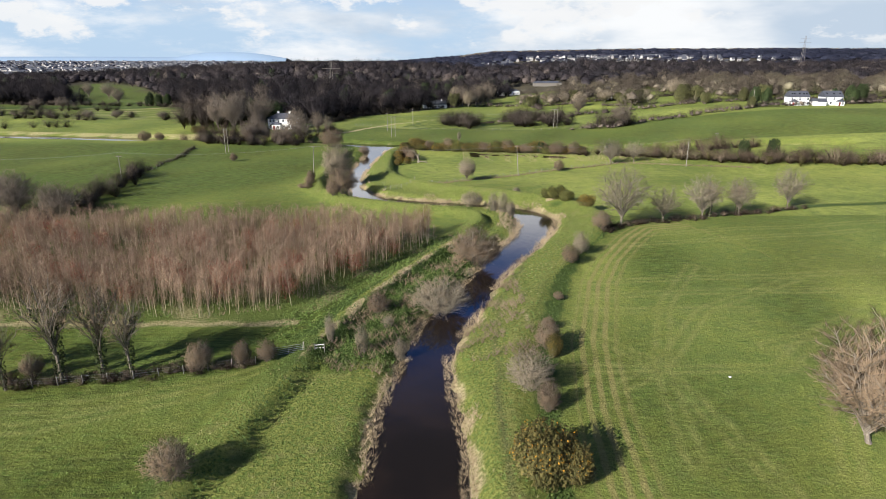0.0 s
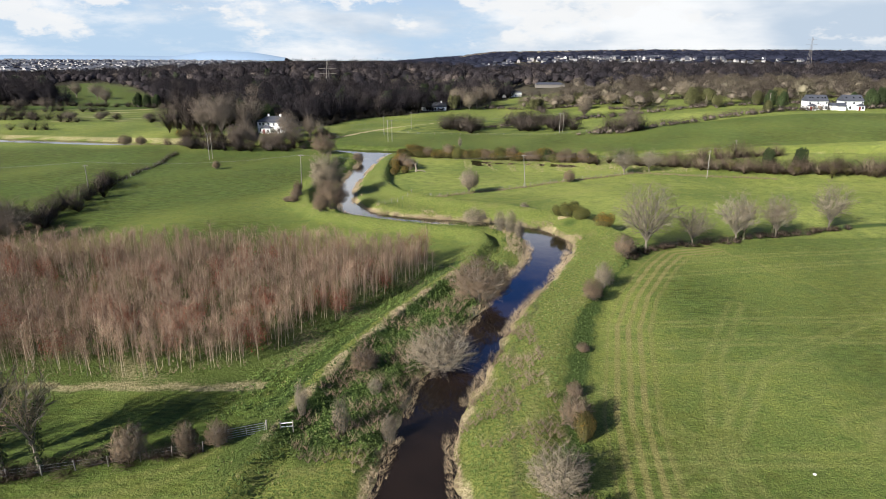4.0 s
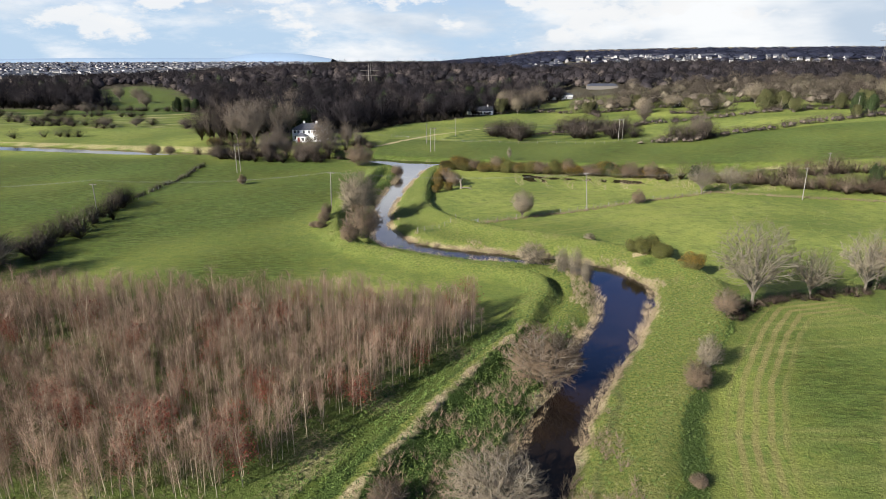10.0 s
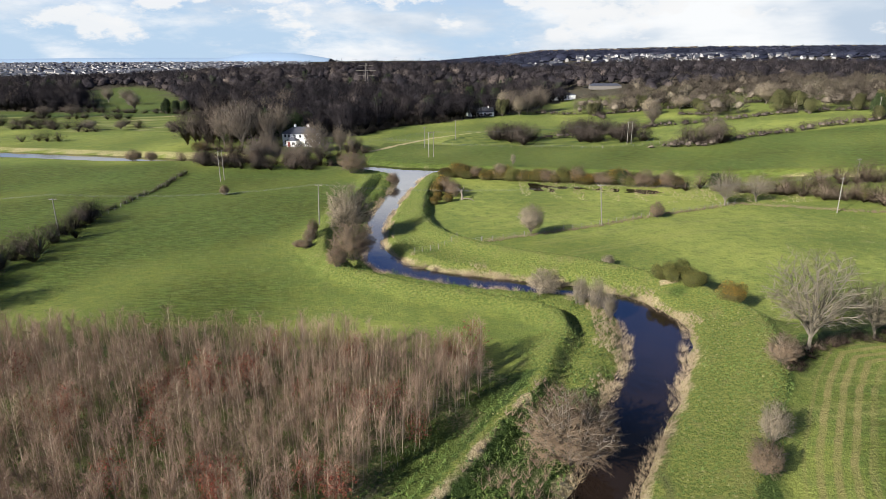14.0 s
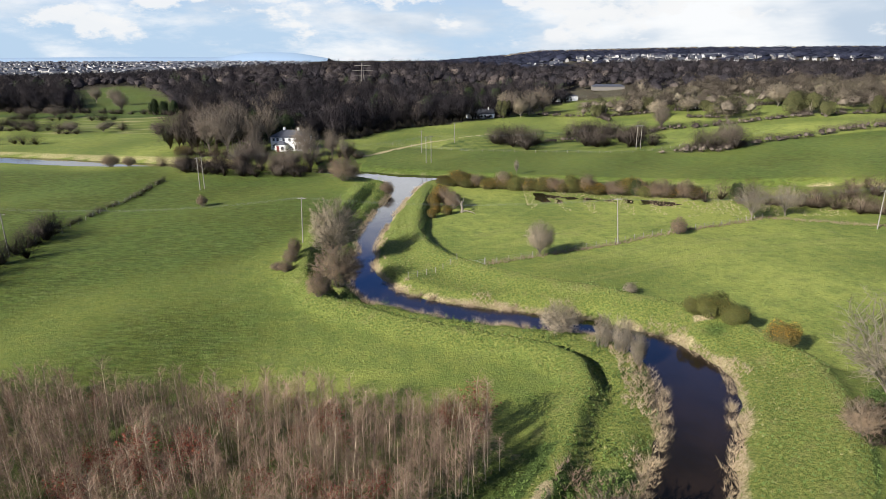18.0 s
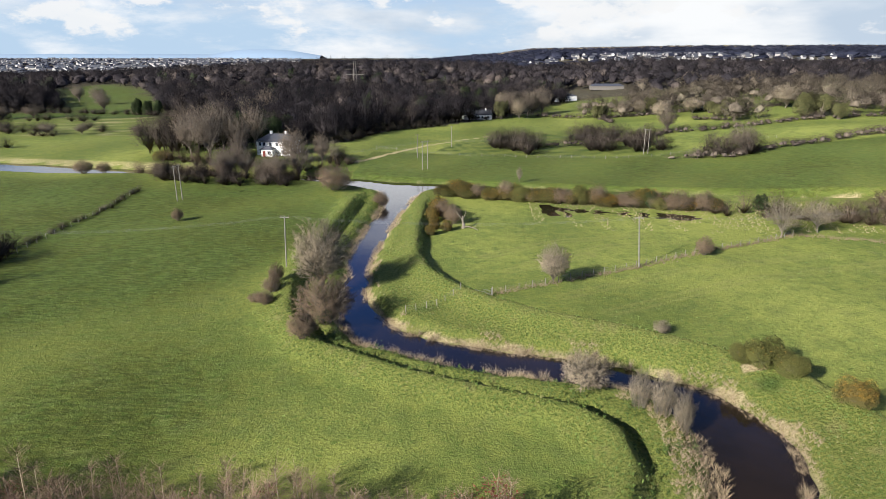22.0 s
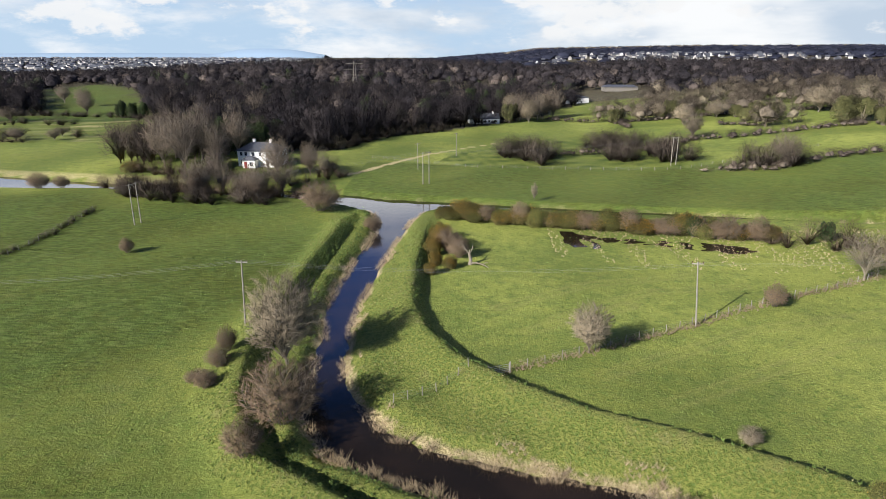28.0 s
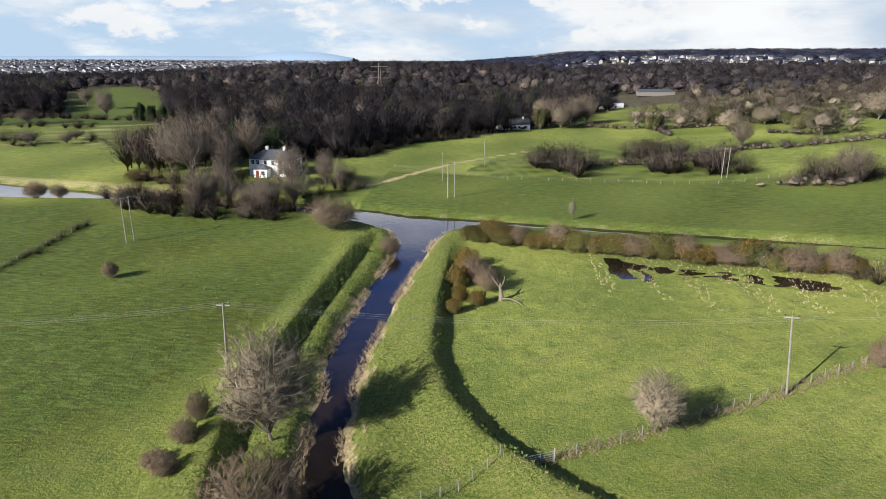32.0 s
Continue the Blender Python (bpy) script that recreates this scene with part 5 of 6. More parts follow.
x, y = scatter(rng, -45, 30, 40, 256, 0.52, reedy)
cover("reed_fringe", x, y, REED, "pale dead reeds and sedge along the water's edge", "reeds", 0.85, 0.032, 18, 26)
x, y = scatter(rng, -24, 28, 100, 168, 0.5, lambda x, y: (river_distance(x, y) > -1.1) & (river_distance(x, y) < 1.1) & (waves(x, y, 3.2, 163) + 0.5 * waves(x, y, 14, 164) > 0.75))
cover("reed_clumps", x, y, REED, "tall pale clumps of dead reed standing in the shallows", "reeds", 1.35, 0.04, 20, 38)
x, y = scatter(rng, -7, 4, 44, 72, 1.0, lambda x, y: (river_distance(x, y) < -0.8) & (river_distance(x, y) > -3.2) & (x < -2) & (waves(x, y, 6, 121) > 0.55))
cover("water_weed", x, y, REED, "straggling dead reed stems in the shallows", "reeds", 0.9, 0.03, 10, 27)
x, y = scatter(rng, -75, 90, 40, 262, 2.6, lambda x, y: ~on_banks(x, y) & (river_distance(x, y) > 3) & (waves(x, y, 17, 123) > -0.3) & ((x < -15) | (y > 150)))
cover("pasture_tufts", x, y, TUSSOCK, "scattered coarse tufts in the grazed pasture", "grass", 0.22, 0.11, 6, 28)
x, y = scatter(rng, 8, 80, 206, 241, 1.1, lambda x, y: (waves(x, y, 8, 125) + 0.02 * (x - 30) + 0.06 * (y - 224) > 0.1) & (y > 214 + 0.0 * x))
cover("rushes", x, y, REED, "pale rushes round the flooded hollow", "rushes", 0.45, 0.09, 6, 29)
x, y = row_of([[(-5, 175.5), (8, 182.5), (23, 191.2), (40, 202), (60, 212.5), (100, 200)]], 0.16, rng, 1.0)
cover("fence_bottom", x, y, DEAD_STEM, "long dead stems and grass along the fence", "grass", 0.75, 0.03, 14, 30)
x, y = row_of([[(-97, 232), (-95, 196)], [(-97, 219.5), (-73, 217.2), (-42, 213)]], 0.4, rng, 0.5)
cover("old_bank", x, y, BRAMBLE, "low line of coarse grass on an old field bank", "grass", 0.35, 0.09, 6, 31, False)

# ---- poles, fences, houses ----
GREY_WOOD = plain("weathered_wood", (0.260, 0.240, 0.205), (0.160, 0.144, 0.120), scale=9.0)
STEEL = plain("galvanised_steel", (0.420, 0.440, 0.450), (0.300, 0.310, 0.320), rough=0.45, metal=0.8, scale=12.0, spread=0.05)
CABLE = plain("cable", (0.200, 0.200, 0.200), (0.150, 0.150, 0.150), rough=0.5, spread=0.02)
GLASS_BROWN = plain("insulator", (0.120, 0.070, 0.040), rough=0.25, spread=0.1)
RENDER_WHITE = plain("white_render", (0.800, 0.790, 0.760), (0.680, 0.665, 0.630), scale=1.5, spread=0.03)
# far white walls, dulled in colour for haze and shade, varying per house
HAZED_WALL = leafy("far_render", (0.560, 0.545, 0.510), (0.170, 0.155, 0.140), 0.0)
SLATE = plain("slate_roof", (0.085, 0.090, 0.105), (0.050, 0.053, 0.062), rough=0.55, scale=4.0, spread=0.1, bump=0.4)
FRAME_WHITE = plain("white_frame", (0.780, 0.780, 0.770), (0.700, 0.700, 0.690), rough=0.4, spread=0.02)
DOOR_RED = plain("red_door", (0.260, 0.045, 0.035), rough=0.45)
BRICK = plain("chimney_brick", (0.300, 0.150, 0.100), (0.180, 0.095, 0.065), scale=8.0)
PANE = material("window_glass", lambda n, b: put(n, b, color=(0.020, 0.024, 0.028), rough=0.08, spec=0.6))
PINK_STONE = plain("pale_stone", (0.700, 0.680, 0.640), (0.540, 0.520, 0.480), scale=7.0)


def tube(points, radii, sides=6):
    v, f = prism(points, radii if hasattr(radii, "__len__") else [radii] * len(points), sides)
    return v, f


def tube_mesh(name, points, radii, mat, sides=6):
    v, f = tube(points, radii, sides)
    bm = bmesh.new()
    vs = [bm.verts.new(p) for p in v]
    for q in f:
        bm.faces.new([vs[i] for i in q])
    bm.faces.new(vs[:sides][::-1])
    bm.faces.new(vs[-sides:])
    me = bpy.data.meshes.new(name)
    bm.to_mesh(me)
    bm.free()
    me.materials.append(mat)
    return me


def box_mesh(name, size, at, mat, bevel=0.0, turn=0.0):
    bm = bmesh.new()
    bmesh.ops.create_cube(bm, size=1.0, matrix=Matrix.Translation(at) @ Matrix.Rotation(turn, 4, "Z") @ Matrix.Diagonal((*size, 1)))
    if bevel:
        bmesh.ops.bevel(bm, geom=bm.edges[:], offset=bevel, segments=1, affect="EDGES")
    me = bpy.data.meshes.new(name)
    bm.to_mesh(me)
    bm.free()
    me.materials.append(mat)
    return me


def at_ground(x, y):
    return float(ground(np.array([x]), np.array([y]))[0])


def power_pole(x, y, h, facing, legs=1, lean=(0, 0)):
    """A wooden pole, or two with a shared crossarm, with insulators on pins."""
    thing = tagged(new("power_pole"), "grey twin-legged wooden power pole with a crossarm" if legs == 2 else "slim grey wooden power pole with a short crossarm", "power pole", "power poles")
    thing.matrix_world = pose(x, y, at_ground(x, y) - 0.1, lean[0], lean[1], facing)
    span = 2.0 if legs == 2 else 0.0
    for i in range(legs):
        ox = (i - (legs - 1) / 2) * span
        part("post", tube_mesh("post", [(ox, 0, 0), (ox, 0, h * 0.5), (ox, 0, h)], [0.13, 0.11, 0.09], GREY_WOOD, 8), thing)
    arm = 3.4 if legs == 2 else 1.5
    part("crossarm", box_mesh("crossarm", (arm, 0.12, 0.14), (0, 0.12, h - 0.3), GREY_WOOD, 0.01), thing)
    for k in (-0.46, 0, 0.46):
        pin = part("insulator", tube_mesh("insulator", [(k * arm, 0.12, h - 0.22), (k * arm, 0.12, h - 0.10), (k * arm, 0.12, h + 0.06)], [0.03, 0.075, 0.05], GLASS_BROWN, 8), thing)
    if legs == 2:
        part("brace", tube_mesh("brace", [(-span / 2, 0.05, h - 1.6), (0, 0.1, h - 0.35)], 0.035, GREY_WOOD, 5), thing)
        part("brace", tube_mesh("brace", [(span / 2, 0.05, h - 1.6), (0, 0.1, h - 0.35)], 0.035, GREY_WOOD, 5), thing)
    return thing


power_pole(23.4, 191.3, 9.5, -20, 1, (0, -5))
power_pole(-39.3, 187.3, 9.4, 5, 1, (0, 2))
power_pole(80, 203.5, 8.6, 15)
power_pole(107, 245, 9, 15)
power_pole(-92, 176, 8.5, 10)
power_pole(-27, 306, 8.5, 30)
power_pole(-16, 336, 8.5, 30)
power_pole(163, 335, 9, 20)
power_pole(-22.6, 285.3, 9.3, 35, 2)
power_pole(-82.7, 238.6, 9.3, 78, 2)
power_pole(57, 320, 9.5, 25, 2)
power_pole(12, 452, 9, 25)


def wires(poles, h, spread, facing):
    """Sagging wires from pole to pole, one object for each span."""
    for (ax, ay), (bx, by) in zip(poles, poles[1:]):
        thing = tagged(new("power_line"), "three thin sagging overhead power wires between poles", "power line", "power lines")
        a0, b0 = at_ground(ax, ay) + h, at_ground(bx, by) + h
        thing.location = (ax, ay, a0)
        ux, uy = -(by - ay), bx - ax
        ul = math.hypot(ux, uy)
        for k in (-1, 0, 1):
            ox, oy = ux / ul * spread * k, uy / ul * spread * k
            pts = [((bx - ax) * q + ox, (by - ay) * q + oy, (b0 - a0) * q - 1.3 * 4 * q * (1 - q)) for q in np.linspace(0, 1, 15)]
            part("wire", tube_mesh("wire", pts, 0.008, CABLE, 4), thing)


wires([(-150, 168), (-92, 176), (-39.3, 187.3), (23.4, 191.3), (80, 203.5), (107, 245)], 9.2, 0.6, 0)
wires([(-82.7, 238.6), (-22.6, 285.3), (57, 320)], 9.2, 1.5, 0)


def fence(line, gap, height, label):
    thing = tagged(new("fence"), label, "fence", "field fences")
    pts = []
    for (ax, ay), (bx, by) in zip(line, line[1:]):
        m = max(1, int(math.hypot(bx - ax, by - ay) / gap))
        pts += [(ax + (bx - ax) * i / m, ay + (by - ay) * i / m) for i in range(m)]
    pts.append(line[-1])
    thing.location = (pts[0][0], pts[0][1], at_ground(*pts[0]))
    base = Vector(thing.location)
    post = tube_mesh("post", [(0, 0, -0.2), (0, 0, height)], [0.06, 0.055], GREY_WOOD, 6)
    tops = []
    for x, y in pts:
        p = Vector((x, y, at_ground(x, y))) - base
        ob = part("post", post, thing)
        ob.matrix_basis = Matrix.Translation(p) @ Matrix.Rotation(radians(random.uniform(-4, 4)), 4, "X") @ Matrix.Rotation(radians(random.uniform(-4, 4)), 4, "Y")
        tops.append(p)
    for k in (0.35, 0.62, 0.9):
        part("wire", tube_mesh("wire", [(p.x, p.y, p.z + height * k) for p in tops], 0.008, CABLE, 3), thing)


fence([(-3.2, 176.4), (8, 182.4), (23, 191.8), (40, 202), (60, 212.5)], 2.4, 1.15, "post and wire fence in long dead grass")
fence([(-56, 60), (-38, 63), (-22.5, 67.2)], 2.6, 1.1, "old post and wire fence below ivy-clad trees")
fence([(-16, 168.5), (-11.5, 171), (-8, 174.4)], 1.3, 1.1, "short run of leaning wooden fence posts")
fence([(-100, 250), (-96, 225), (-93, 190)], 3.0, 1.1, "post and wire fence along the pasture hedge")
fence([(-45, 326), (-8, 312), (57, 312), (111, 336)], 4.0, 1.1, "low wire fence between far fields")


def gate(x, y, turn, wide):
    thing = tagged(new("field_gate"), "galvanised tubular steel field gate, closed", "gate", "field gates")
    thing.matrix_world = pose(x, y, at_ground(x, y), 0, 0, turn)
    for k in (0.15, 0.38, 0.62, 0.86, 1.12):
        part("bar", tube_mesh("bar", [(-wide / 2, 0, k), (wide / 2, 0, k)], 0.025, STEEL, 6), thing)
    for k in (-0.5, 0, 0.5):
        part("upright", tube_mesh("upright", [(k * wide, 0, 0.12), (k * wide, 0, 1.15)], 0.028, STEEL, 6), thing)
    for k in (-0.55, 0.55):
        part("post", tube_mesh("post", [(k * wide, 0, -0.2), (k * wide, 0, 1.4)], 0.09, GREY_WOOD, 8), thing)


gate(-18.9, 69.0, 20, 3.4)
gate(-4.4, 175.6, 25, 2.6)


def stile(x, y, turn):
    thing = tagged(new("stile"), "small wooden stile with two white rails", "stile")
    thing.matrix_world = pose(x, y, at_ground(x, y), 0, 0, turn)
    for k in (-0.6, 0.6):
        part("post", box_mesh("post", (0.1, 0.1, 1.3), (k, 0, 0.55), GREY_WOOD, 0.008), thing)
    for z in (0.55, 0.95):
        part("rail", box_mesh("rail", (1.3, 0.05, 0.1), (0, 0.05, z), FRAME_WHITE, 0.008), thing)


stile(-15.4, 70.4, 10)


def hip_roof(name, w, d, z, rise, over, ridge, mat):
    """A roof over w by d; ridge is the length of its top, along x."""
    bm = bmesh.new()
    W2, D2 = w / 2 + over, d / 2 + over
    low = [bm.verts.new(p) for p in ((-W2, -D2, z), (W2, -D2, z), (W2, D2, z), (-W2, D2, z))]
    eave = [bm.verts.new((v.co.x, v.co.y, z - 0.15)) for v in low]
    a, b = bm.verts.new((-ridge / 2, 0, z + rise)), bm.verts.new((ridge / 2, 0, z + rise))
    for f in ((low[0], low[1], b, a), (low[2], low[3], a, b), (low[1], low[2], b), (low[3], low[0], a), eave[::-1]):
        bm.faces.new(f)
    for i in range(4):
        bm.faces.new((eave[i], eave[(i + 1) % 4], low[(i + 1) % 4], low[i]))
    bmesh.ops.recalc_face_normals(bm, faces=bm.faces)
    me = bpy.data.meshes.new(name)
    bm.to_mesh(me)
    bm.free()
    me.materials.append(mat)
    return me


def window(parent, x, y, z, w, h, side=-1):
    """A sash window on a wall that faces -y or +y: frame with panes and a sill."""
    win = part("window", box_mesh("window", (w + 0.16, 0.08, h + 0.16), (x, y + side * 0.03, z), FRAME_WHITE, 0.01), parent)
    for i in (-1, 1):
        for j in (-1, 1):
            part("pane", box_mesh("pane", (w / 2 - 0.04, 0.03, h / 2 - 0.04), (x + i * w / 4, y + side * 0.075, z + j * h / 4), PANE), win)
    part("sill", box_mesh("sill", (w + 0.3, 0.16, 0.07), (x, y + side * 0.08, z - h / 2 - 0.1), FRAME_WHITE), win)


def house(x, y, turn, w, d, eave, rise, ridge, label, upper, lower, porch=None, chimneys=(), gable=False, skylights=(), wall_mat=None):
    thing = tagged(new("house"), label, "house")
    thing.matrix_world = pose(x, y, at_ground(x, y) - 0.25, 0, 0, turn)
    part("wall", box_mesh("wall", (w, d, eave), (0, 0, eave / 2), wall_mat or RENDER_WHITE), thing)
    if gable:
        bm = bmesh.new()
        for sx in (-1, 1):
            v = [bm.verts.new((sx * w / 2 * 0.998, -d / 2, eave)), bm.verts.new((sx * w / 2 * 0.998, d / 2, eave)), bm.verts.new((sx * w / 2 * 0.998, 0, eave + rise - 0.05)),
                 bm.verts.new((sx * (w / 2 - 0.3), -d / 2, eave)), bm.verts.new((sx * (w / 2 - 0.3), d / 2, eave)), bm.verts.new((sx * (w / 2 - 0.3), 0, eave + rise - 0.05))]
            for f in ((0, 1, 2), (3, 4, 5), (0, 2, 5, 3), (1, 2, 5, 4)):
                bm.faces.new([v[i] for i in f])
        bmesh.ops.recalc_face_normals(bm, faces=bm.faces)
        me = bpy.data.meshes.new("gable")
        bm.to_mesh(me)
        bm.free()
        me.materials.append(wall_mat or RENDER_WHITE)
        part("gable", me, thing)
    roof = part("roof", hip_roof("roof", w, d, eave + 0.02, rise, 0.3, w + 0.5 if gable else ridge, SLATE), thing)
    for cx, cy in chimneys:
        part("chimney", box_mesh("chimney", (0.7, 0.9, 1.6), (cx, cy, eave + rise + 0.1), RENDER_WHITE, 0.02), roof)
        part("pot", tube_mesh("pot", [(cx, cy, eave + rise + 0.9), (cx, cy, eave + rise + 1.25)], 0.14, BRICK, 8), roof)
    slope = math.atan2(rise, d / 2 + 0.3)
    for sx in skylights:
        me = box_mesh("skylight", (0.8, 1.0, 0.06), (0, 0, 0), PANE)
        ob = part("skylight", me, roof)
        ob.matrix_basis = Matrix.Translation((sx, -d / 4 - 0.1, eave + rise * 0.52 + 0.1)) @ Matrix.Rotation(slope, 4, "X")
    for wx in upper:
        window(thing, wx, -d / 2, eave - 0.95, 0.9, 1.2)
    for wx in lower:
        window(thing, wx, -d / 2, 1.5, 1.0, 1.4)
    if porch:
        cx, pw, pd, ph = porch
        body = part("porch", box_mesh("porch", (pw, pd, ph), (cx, -d / 2 - pd / 2, ph / 2), RENDER_WHITE), thing)
        me = hip_roof("porch_roof", pw, pd, ph + 0.02, 1.1, 0.25, pw * 0.25, SLATE)
        me.transform(Matrix.Translation((cx, -d / 2 - pd / 2, 0)))
        part("porch_roof", me, body)
        part("door", box_mesh("door", (0.95, 0.06, 2.0), (cx - pw * 0.22, -d / 2 - pd - 0.03, 1.0), DOOR_RED, 0.01), body)
        window(body, cx + pw * 0.22, -d / 2 - pd, 1.35, 1.1, 1.2)
    return thing


house(-76.5, 304, -8, 13, 8, 5.0, 2.3, 6.5, "white two-storey country house with hipped slate roof", (-5.2, -3.6, -1.2, 1.2, 3.6, 5.2), (-5.0, 3.6, 5.2), (-1.6, 4.2, 2.6, 2.6), ((-2.6, 0.2), (3.0, 0.2)))
house(189, 341, -4, 9.6, 7.5, 4.7, 2.9, 0, "white rendered farmhouse with dark roof and rooflights", (-4, 0, 4), (2.0, 4.2), (-3.2, 3.4, 1.8, 2.4), (), True, (-3.6, -2.4, 0.2, 2.4, 3.8))
house(207, 341, -4, 9.2, 7.5, 4.7, 2.9, 0, "white rendered farmhouse with dark roof and rooflights", (-4, 0, 4), (-4.2, -1.5), (3.0, 3.4, 1.8, 2.4), (), True, (-3.2, 0.2, 3.4))
house(199.6, 336.5, -4, 3.6, 4.2, 2.4, 1.5, 0, "small white outhouse between two farmhouses", (), (), None, (), True)
house(196.6, 338, -4, 2.6, 4.0, 2.6, 1.2, 0, "small white outhouse between two farmhouses", (), (), None, (), True)
house(-6, 447, 10, 16, 7, 2.7, 2.6, 0, "white bungalow at the edge of the wood", (), (-5, -1.5, 2.5, 5.5), None, ((5, 0),), True)
house(-24, 462, 20, 8, 7, 4.8, 2.6, 0, "white gabled house half hidden in the wood", (-2, 2), (-2, 2), None, (), True)
house(-100, 384, 10, 7, 6, 6.2, 3.0, 0, "pale gabled house among dark trees", (0,), (), None, (), True)
house(121, 446, -12, 14, 8, 2.6, 2.2, 0, "long low farm shed with a pale roof", (), (-5, 0, 5), None, (), True)
house(100, 618, 0, 26, 12, 3.4, 1.6, 20, "long grey factory building below the wooded ridge", (), (), None, (), False, (), GREY_WOOD)
house(54, 556, 0, 24, 10, 4.2, 1.5, 12, "low white works building", (), (-7, 0, 7))
house(-325, 720, 25, 16, 8, 4, 2.6, 0, "pale house at the top of a green clearing", (-4, 0, 4), (), None, (), True)


def far_houses(name, xy, label, seed, big=1.0):
    """Far-off houses: walls with gables, and pitched roofs."""
    rng = np.random.RandomState(seed)
    walls, roofs = Heap(), Heap()
    x, y = xy
    z = ground(x, y)
    for i in range(len(x)):
        w, d, h, r = rng.uniform(8, 14) * big, rng.uniform(7, 9) * big, rng.uniform(3.0, 5.6) * big, rng.uniform(2.0, 3.2)
        a = rng.choice([0, 0.3, -0.4, 1.4])
        t = np.array([[np.cos(a), -np.sin(a), 0], [np.sin(a), np.cos(a), 0], [0, 0, 1]])
        at = np.array((x[i], y[i], z[i] + 1.0))
        w2, d2 = w / 2, d / 2
        v = np.array([(-w2, -d2, 0), (w2, -d2, 0), (w2, d2, 0), (-w2, d2, 0), (-w2, -d2, h), (w2, -d2, h), (w2, d2, h), (-w2, d2, h), (-w2, 0, h + r), (w2, 0, h + r)])
        v[:4, 2] = -6
        f = [(0, 1, 5), (0, 5, 4), (1, 2, 6), (1, 6, 5), (2, 3, 7), (2, 7, 6), (3, 0, 4), (3, 4, 7), (4, 7, 8), (5, 9, 6)]
        walls.add(v @ t.T + at, f)
        e = 0.4
        v = np.array([(-w2 - e, -d2 - e, h - 0.2), (w2 + e, -d2 - e, h - 0.2), (w2 + e, 0, h + r + 0.1), (-w2 - e, 0, h + r + 0.1), (w2 + e, d2 + e, h - 0.2), (-w2 - e, d2 + e, h - 0.2)])
        roofs.add(v @ t.T + at, [(0, 1, 2), (0, 2, 3), (3, 2, 4), (3, 4, 5)])
    thing = tagged(new(name), label, "houses", kind="stuff")
    part("walls", walls.mesh("walls", HAZED_WALL), thing)
    part("roofs", roofs.mesh("roofs", SLATE), thing)


rng = np.random.RandomState(5)
far_houses("hillside_houses", (rng.normal(300, 150, 170), rng.uniform(1060, 1330, 170)), "scattered white houses on a wooded hillside", 1, 0.62)
far_houses("ridge_houses", (rng.uniform(60, 1600, 150), rng.uniform(2180, 2480, 150)), "white houses along the skyline ridge", 2, 1.2)
town_y = rng.uniform(1080, 4200, 1500)
far_houses("town", (-town_y * rng.uniform(0.27, 0.85, 1500), town_y), "distant town of low pale houses on the plain", 3, 1.0)


def lattice_pylon(x, y, h):
    thing = tagged(new("pylon"), "grey steel lattice electricity pylon on the skyline", "pylon", "pylons")
    thing.location = (x, y, at_ground(x, y) - 0.3)
    for sx in (-1, 1):
        for sy in (-1, 1):
            part("leg", tube_mesh("leg", [(sx * 3, sy * 3, 0), (sx * 1.0, sy * 1.0, h * 0.62), (sx * 0.5, sy * 0.5, h)], [0.16, 0.14, 0.1], GREY_WOOD, 4), thing)
    for k, wide in ((0.66, 7), (0.8, 8), (0.93, 6)):
        part("arm", tube_mesh("arm", [(-wide, 0, h * k), (wide, 0, h * k)], 0.12, GREY_WOOD, 4), thing)
    for k in range(5):
        a, b = 3 - 2 * k / 5 * 1.0, 3 - 2 * (k + 1) / 5
        part("brace", tube_mesh("brace", [(-a, -a, h * 0.62 * k / 5), (b, -b, h * 0.62 * (k + 1) / 5)], 0.08, GREY_WOOD, 4), thing)


lattice_pylon(470, 850, 42)
lattice_pylon(640, 900, 42)
lattice_pylon(-97, 560, 28)

# fallen limb of the dead tree, bare sand patch, and small things on the grass
limb = tagged(new("fallen_branch"), "bleached fallen branch lying in the grass", "branch")
limb.matrix_world = pose(-6.6, 214.6, at_ground(-6.6, 214.6), 0, 0, -15) @ Matrix.Diagonal((0.7, 0.7, 0.7, 1))
part("stem", tube_mesh("stem", [(-2.6, 0.3, 0.5), (-1.2, 0.2, 0.75), (0.3, -0.1, 0.6), (1.5, -0.5, 0.35), (2.2, -1.0, 0.1)], [0.24, 0.2, 0.16, 0.12, 0.06], PALE_BARK, 8), limb)
part("twig", tube_mesh("twig", [(0.3, -0.1, 0.6), (1.1, 0.3, 1.0), (1.6, 0.5, 1.1)], [0.12, 0.08, 0.03], PALE_BARK, 6), limb)
snag = tagged(new("dead_trunk"), "pale splintered trunk of a dead tree", "tree")
snag.matrix_world = pose(-8.6, 215.6, at_ground(-8.6, 215.6) - 0.1) @ Matrix.Diagonal((0.8, 0.8, 0.8, 1))
part("trunk", tube_mesh("trunk", [(0, 0, 0), (0.1, 0.1, 1.2), (-0.2, 0.2, 2.6), (-0.1, 0.1, 3.6)], [0.55, 0.4, 0.3, 0.12], PALE_BARK, 9), snag)
part("bough", tube_mesh("bough", [(-0.1, 0.2, 2.4), (-1.2, 0.8, 3.6), (-2.0, 1.4, 4.6)], [0.2, 0.12, 0.05], PALE_BARK, 7), snag)
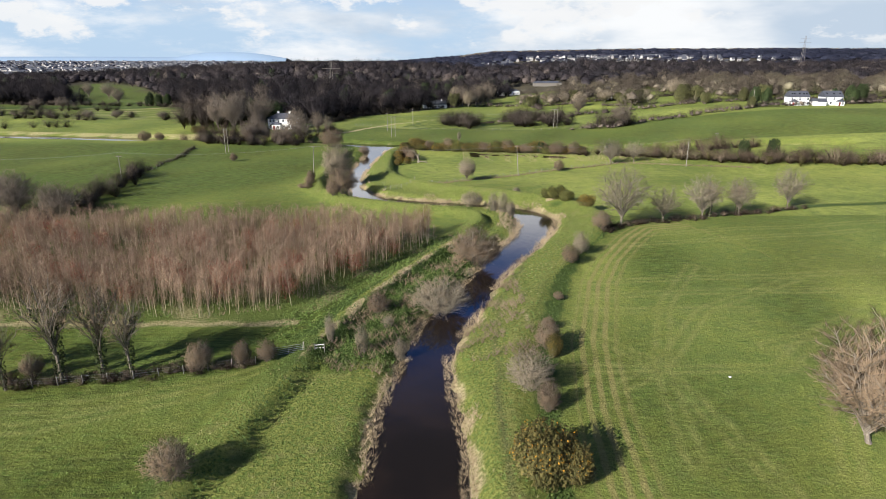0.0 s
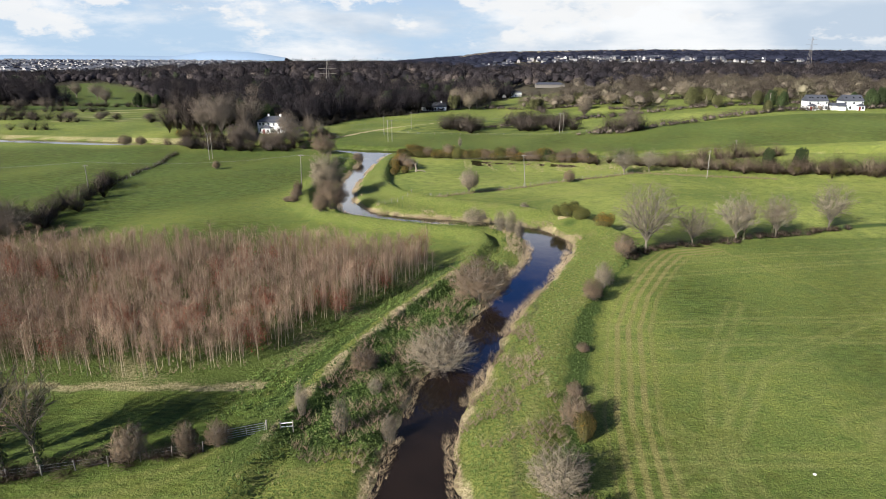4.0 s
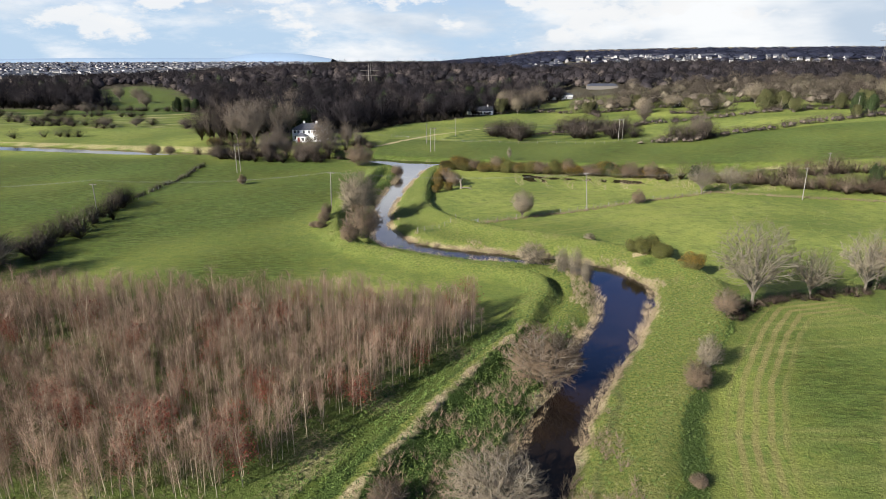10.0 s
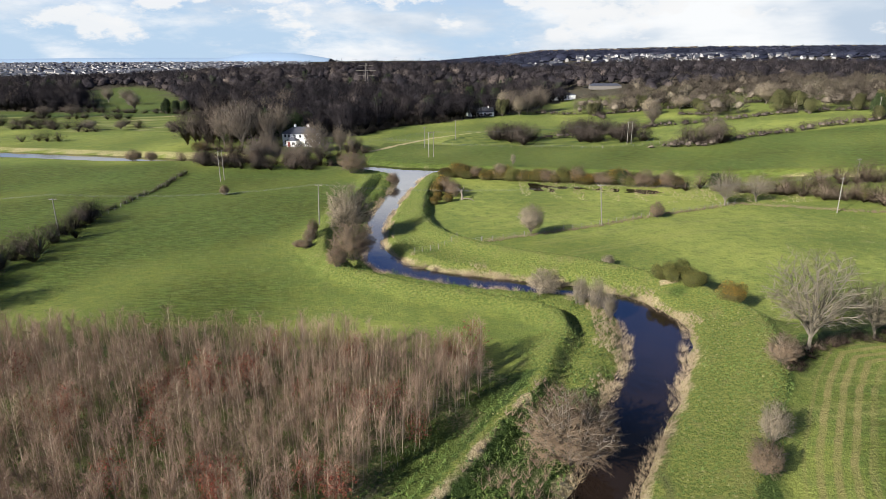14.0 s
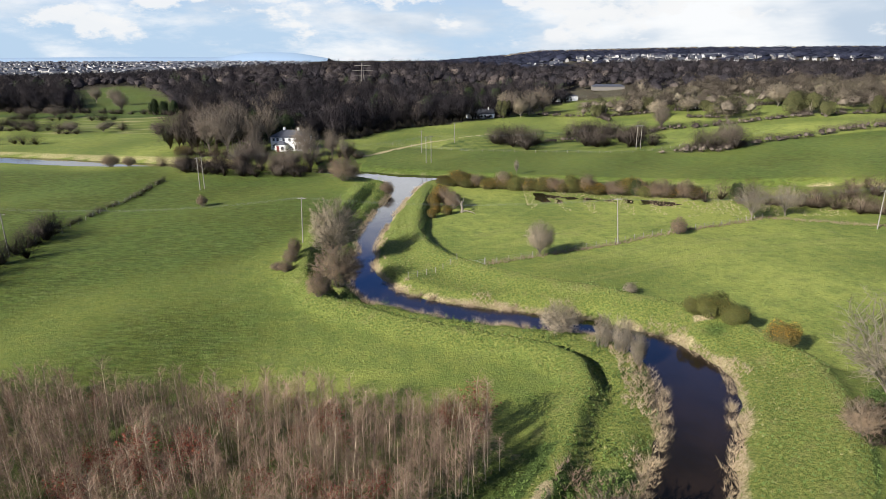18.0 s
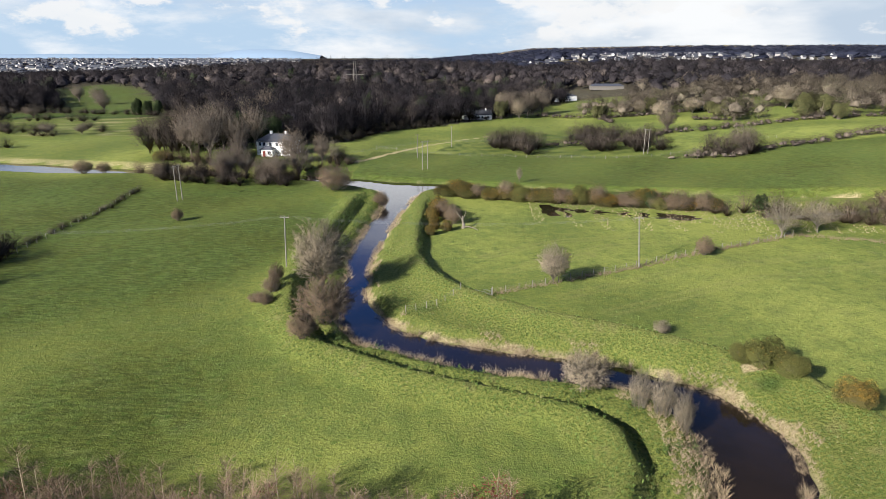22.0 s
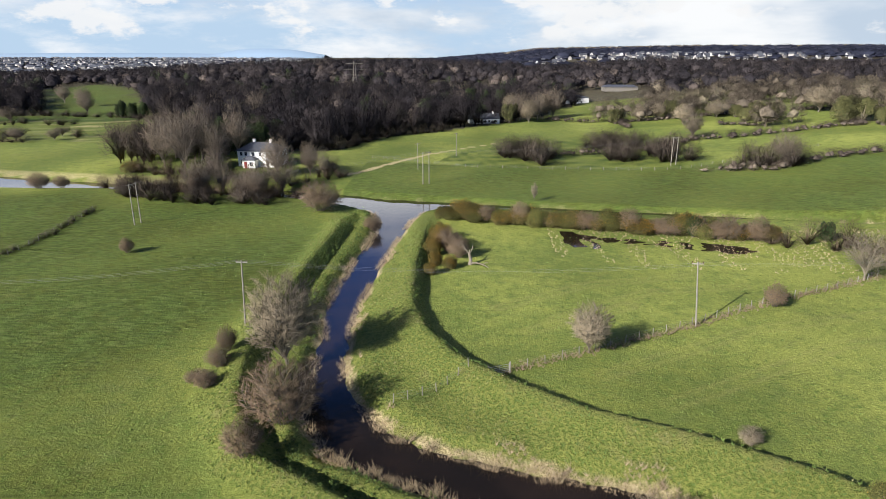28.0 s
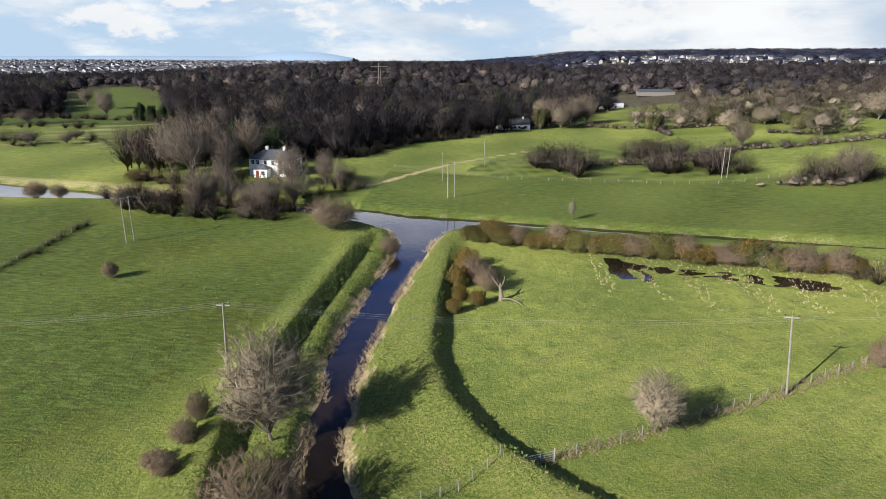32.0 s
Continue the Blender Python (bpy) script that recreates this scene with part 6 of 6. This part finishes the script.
part("bough", tube_mesh("bough", [(0, 0.1, 2.8), (0.5, 0.5, 3.8), (0.6, 0.7, 4.8)], [0.18, 0.11, 0.04], PALE_BARK, 7), snag)


def lump(name, x, y, size, mat, label, category, seed):
    bm = bmesh.new()
    bmesh.ops.create_icosphere(bm, subdivisions=3, radius=1.0)
    for v in bm.verts:
        v.co *= 1 + 0.22 * noise.noise(v.co * 1.7 + Vector((seed, 0, 0)))
        v.co = Vector((v.co.x * size[0], v.co.y * size[1], v.co.z * size[2]))
    me = bpy.data.meshes.new(name)
    bm.to_mesh(me)
    bm.free()
    me.materials.append(mat)
    ob = tagged(new(name, me), label, category)
    ob.location = (x, y, at_ground(x, y) + size[2] * 0.5)


lump("stone", 33.1, 64.2, (0.18, 0.13, 0.1), PINK_STONE, "small white stone lying alone in the pasture", "stone", 3)

# far hills, with distance haze painted as a pale blue base colour
HAZED_HILL = plain("far_hill", (0.235, 0.320, 0.420), (0.210, 0.295, 0.390), scale=0.002, spread=0.0)


def far_hill(x0, x1, y, peak, name, label):
    xs = np.linspace(x0, x1, 60)
    k = (xs - x0) / (x1 - x0)
    top = peak * np.sin(np.pi * k) ** 1.2 * (1 + 0.12 * np.sin(7 * k + 1)) + 22
    v = np.concatenate([np.stack([xs, np.full(60, y), np.full(60, -5.0)], -1), np.stack([xs, np.full(60, y + 60), top], -1), np.stack([xs, np.full(60, y + 300.0), np.full(60, -5.0)], -1)])
    i = np.arange(59)
    f = np.concatenate([np.stack([i, i + 1, i + 61, i + 60], -1), np.stack([i + 60, i + 61, i + 121, i + 120], -1)])
    tagged(new(name, mesh_from(name, v, f, HAZED_HILL, True)), label, "hill", kind="structure")


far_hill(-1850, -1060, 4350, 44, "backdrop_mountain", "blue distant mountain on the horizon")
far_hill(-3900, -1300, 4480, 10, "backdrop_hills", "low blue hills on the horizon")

# the unit plants have served as patterns
for group in (SHRUB, PALE_SHRUB, THICKET, TREE, ASH, OAK, BROWN_TREE, GORSE_BUSH, YEW, OLIVE_TREE, IVY_TREE):
    for p in group:
        for o in (*p["thing"].children_recursive, p["thing"]):
            bpy.data.objects.remove(o)
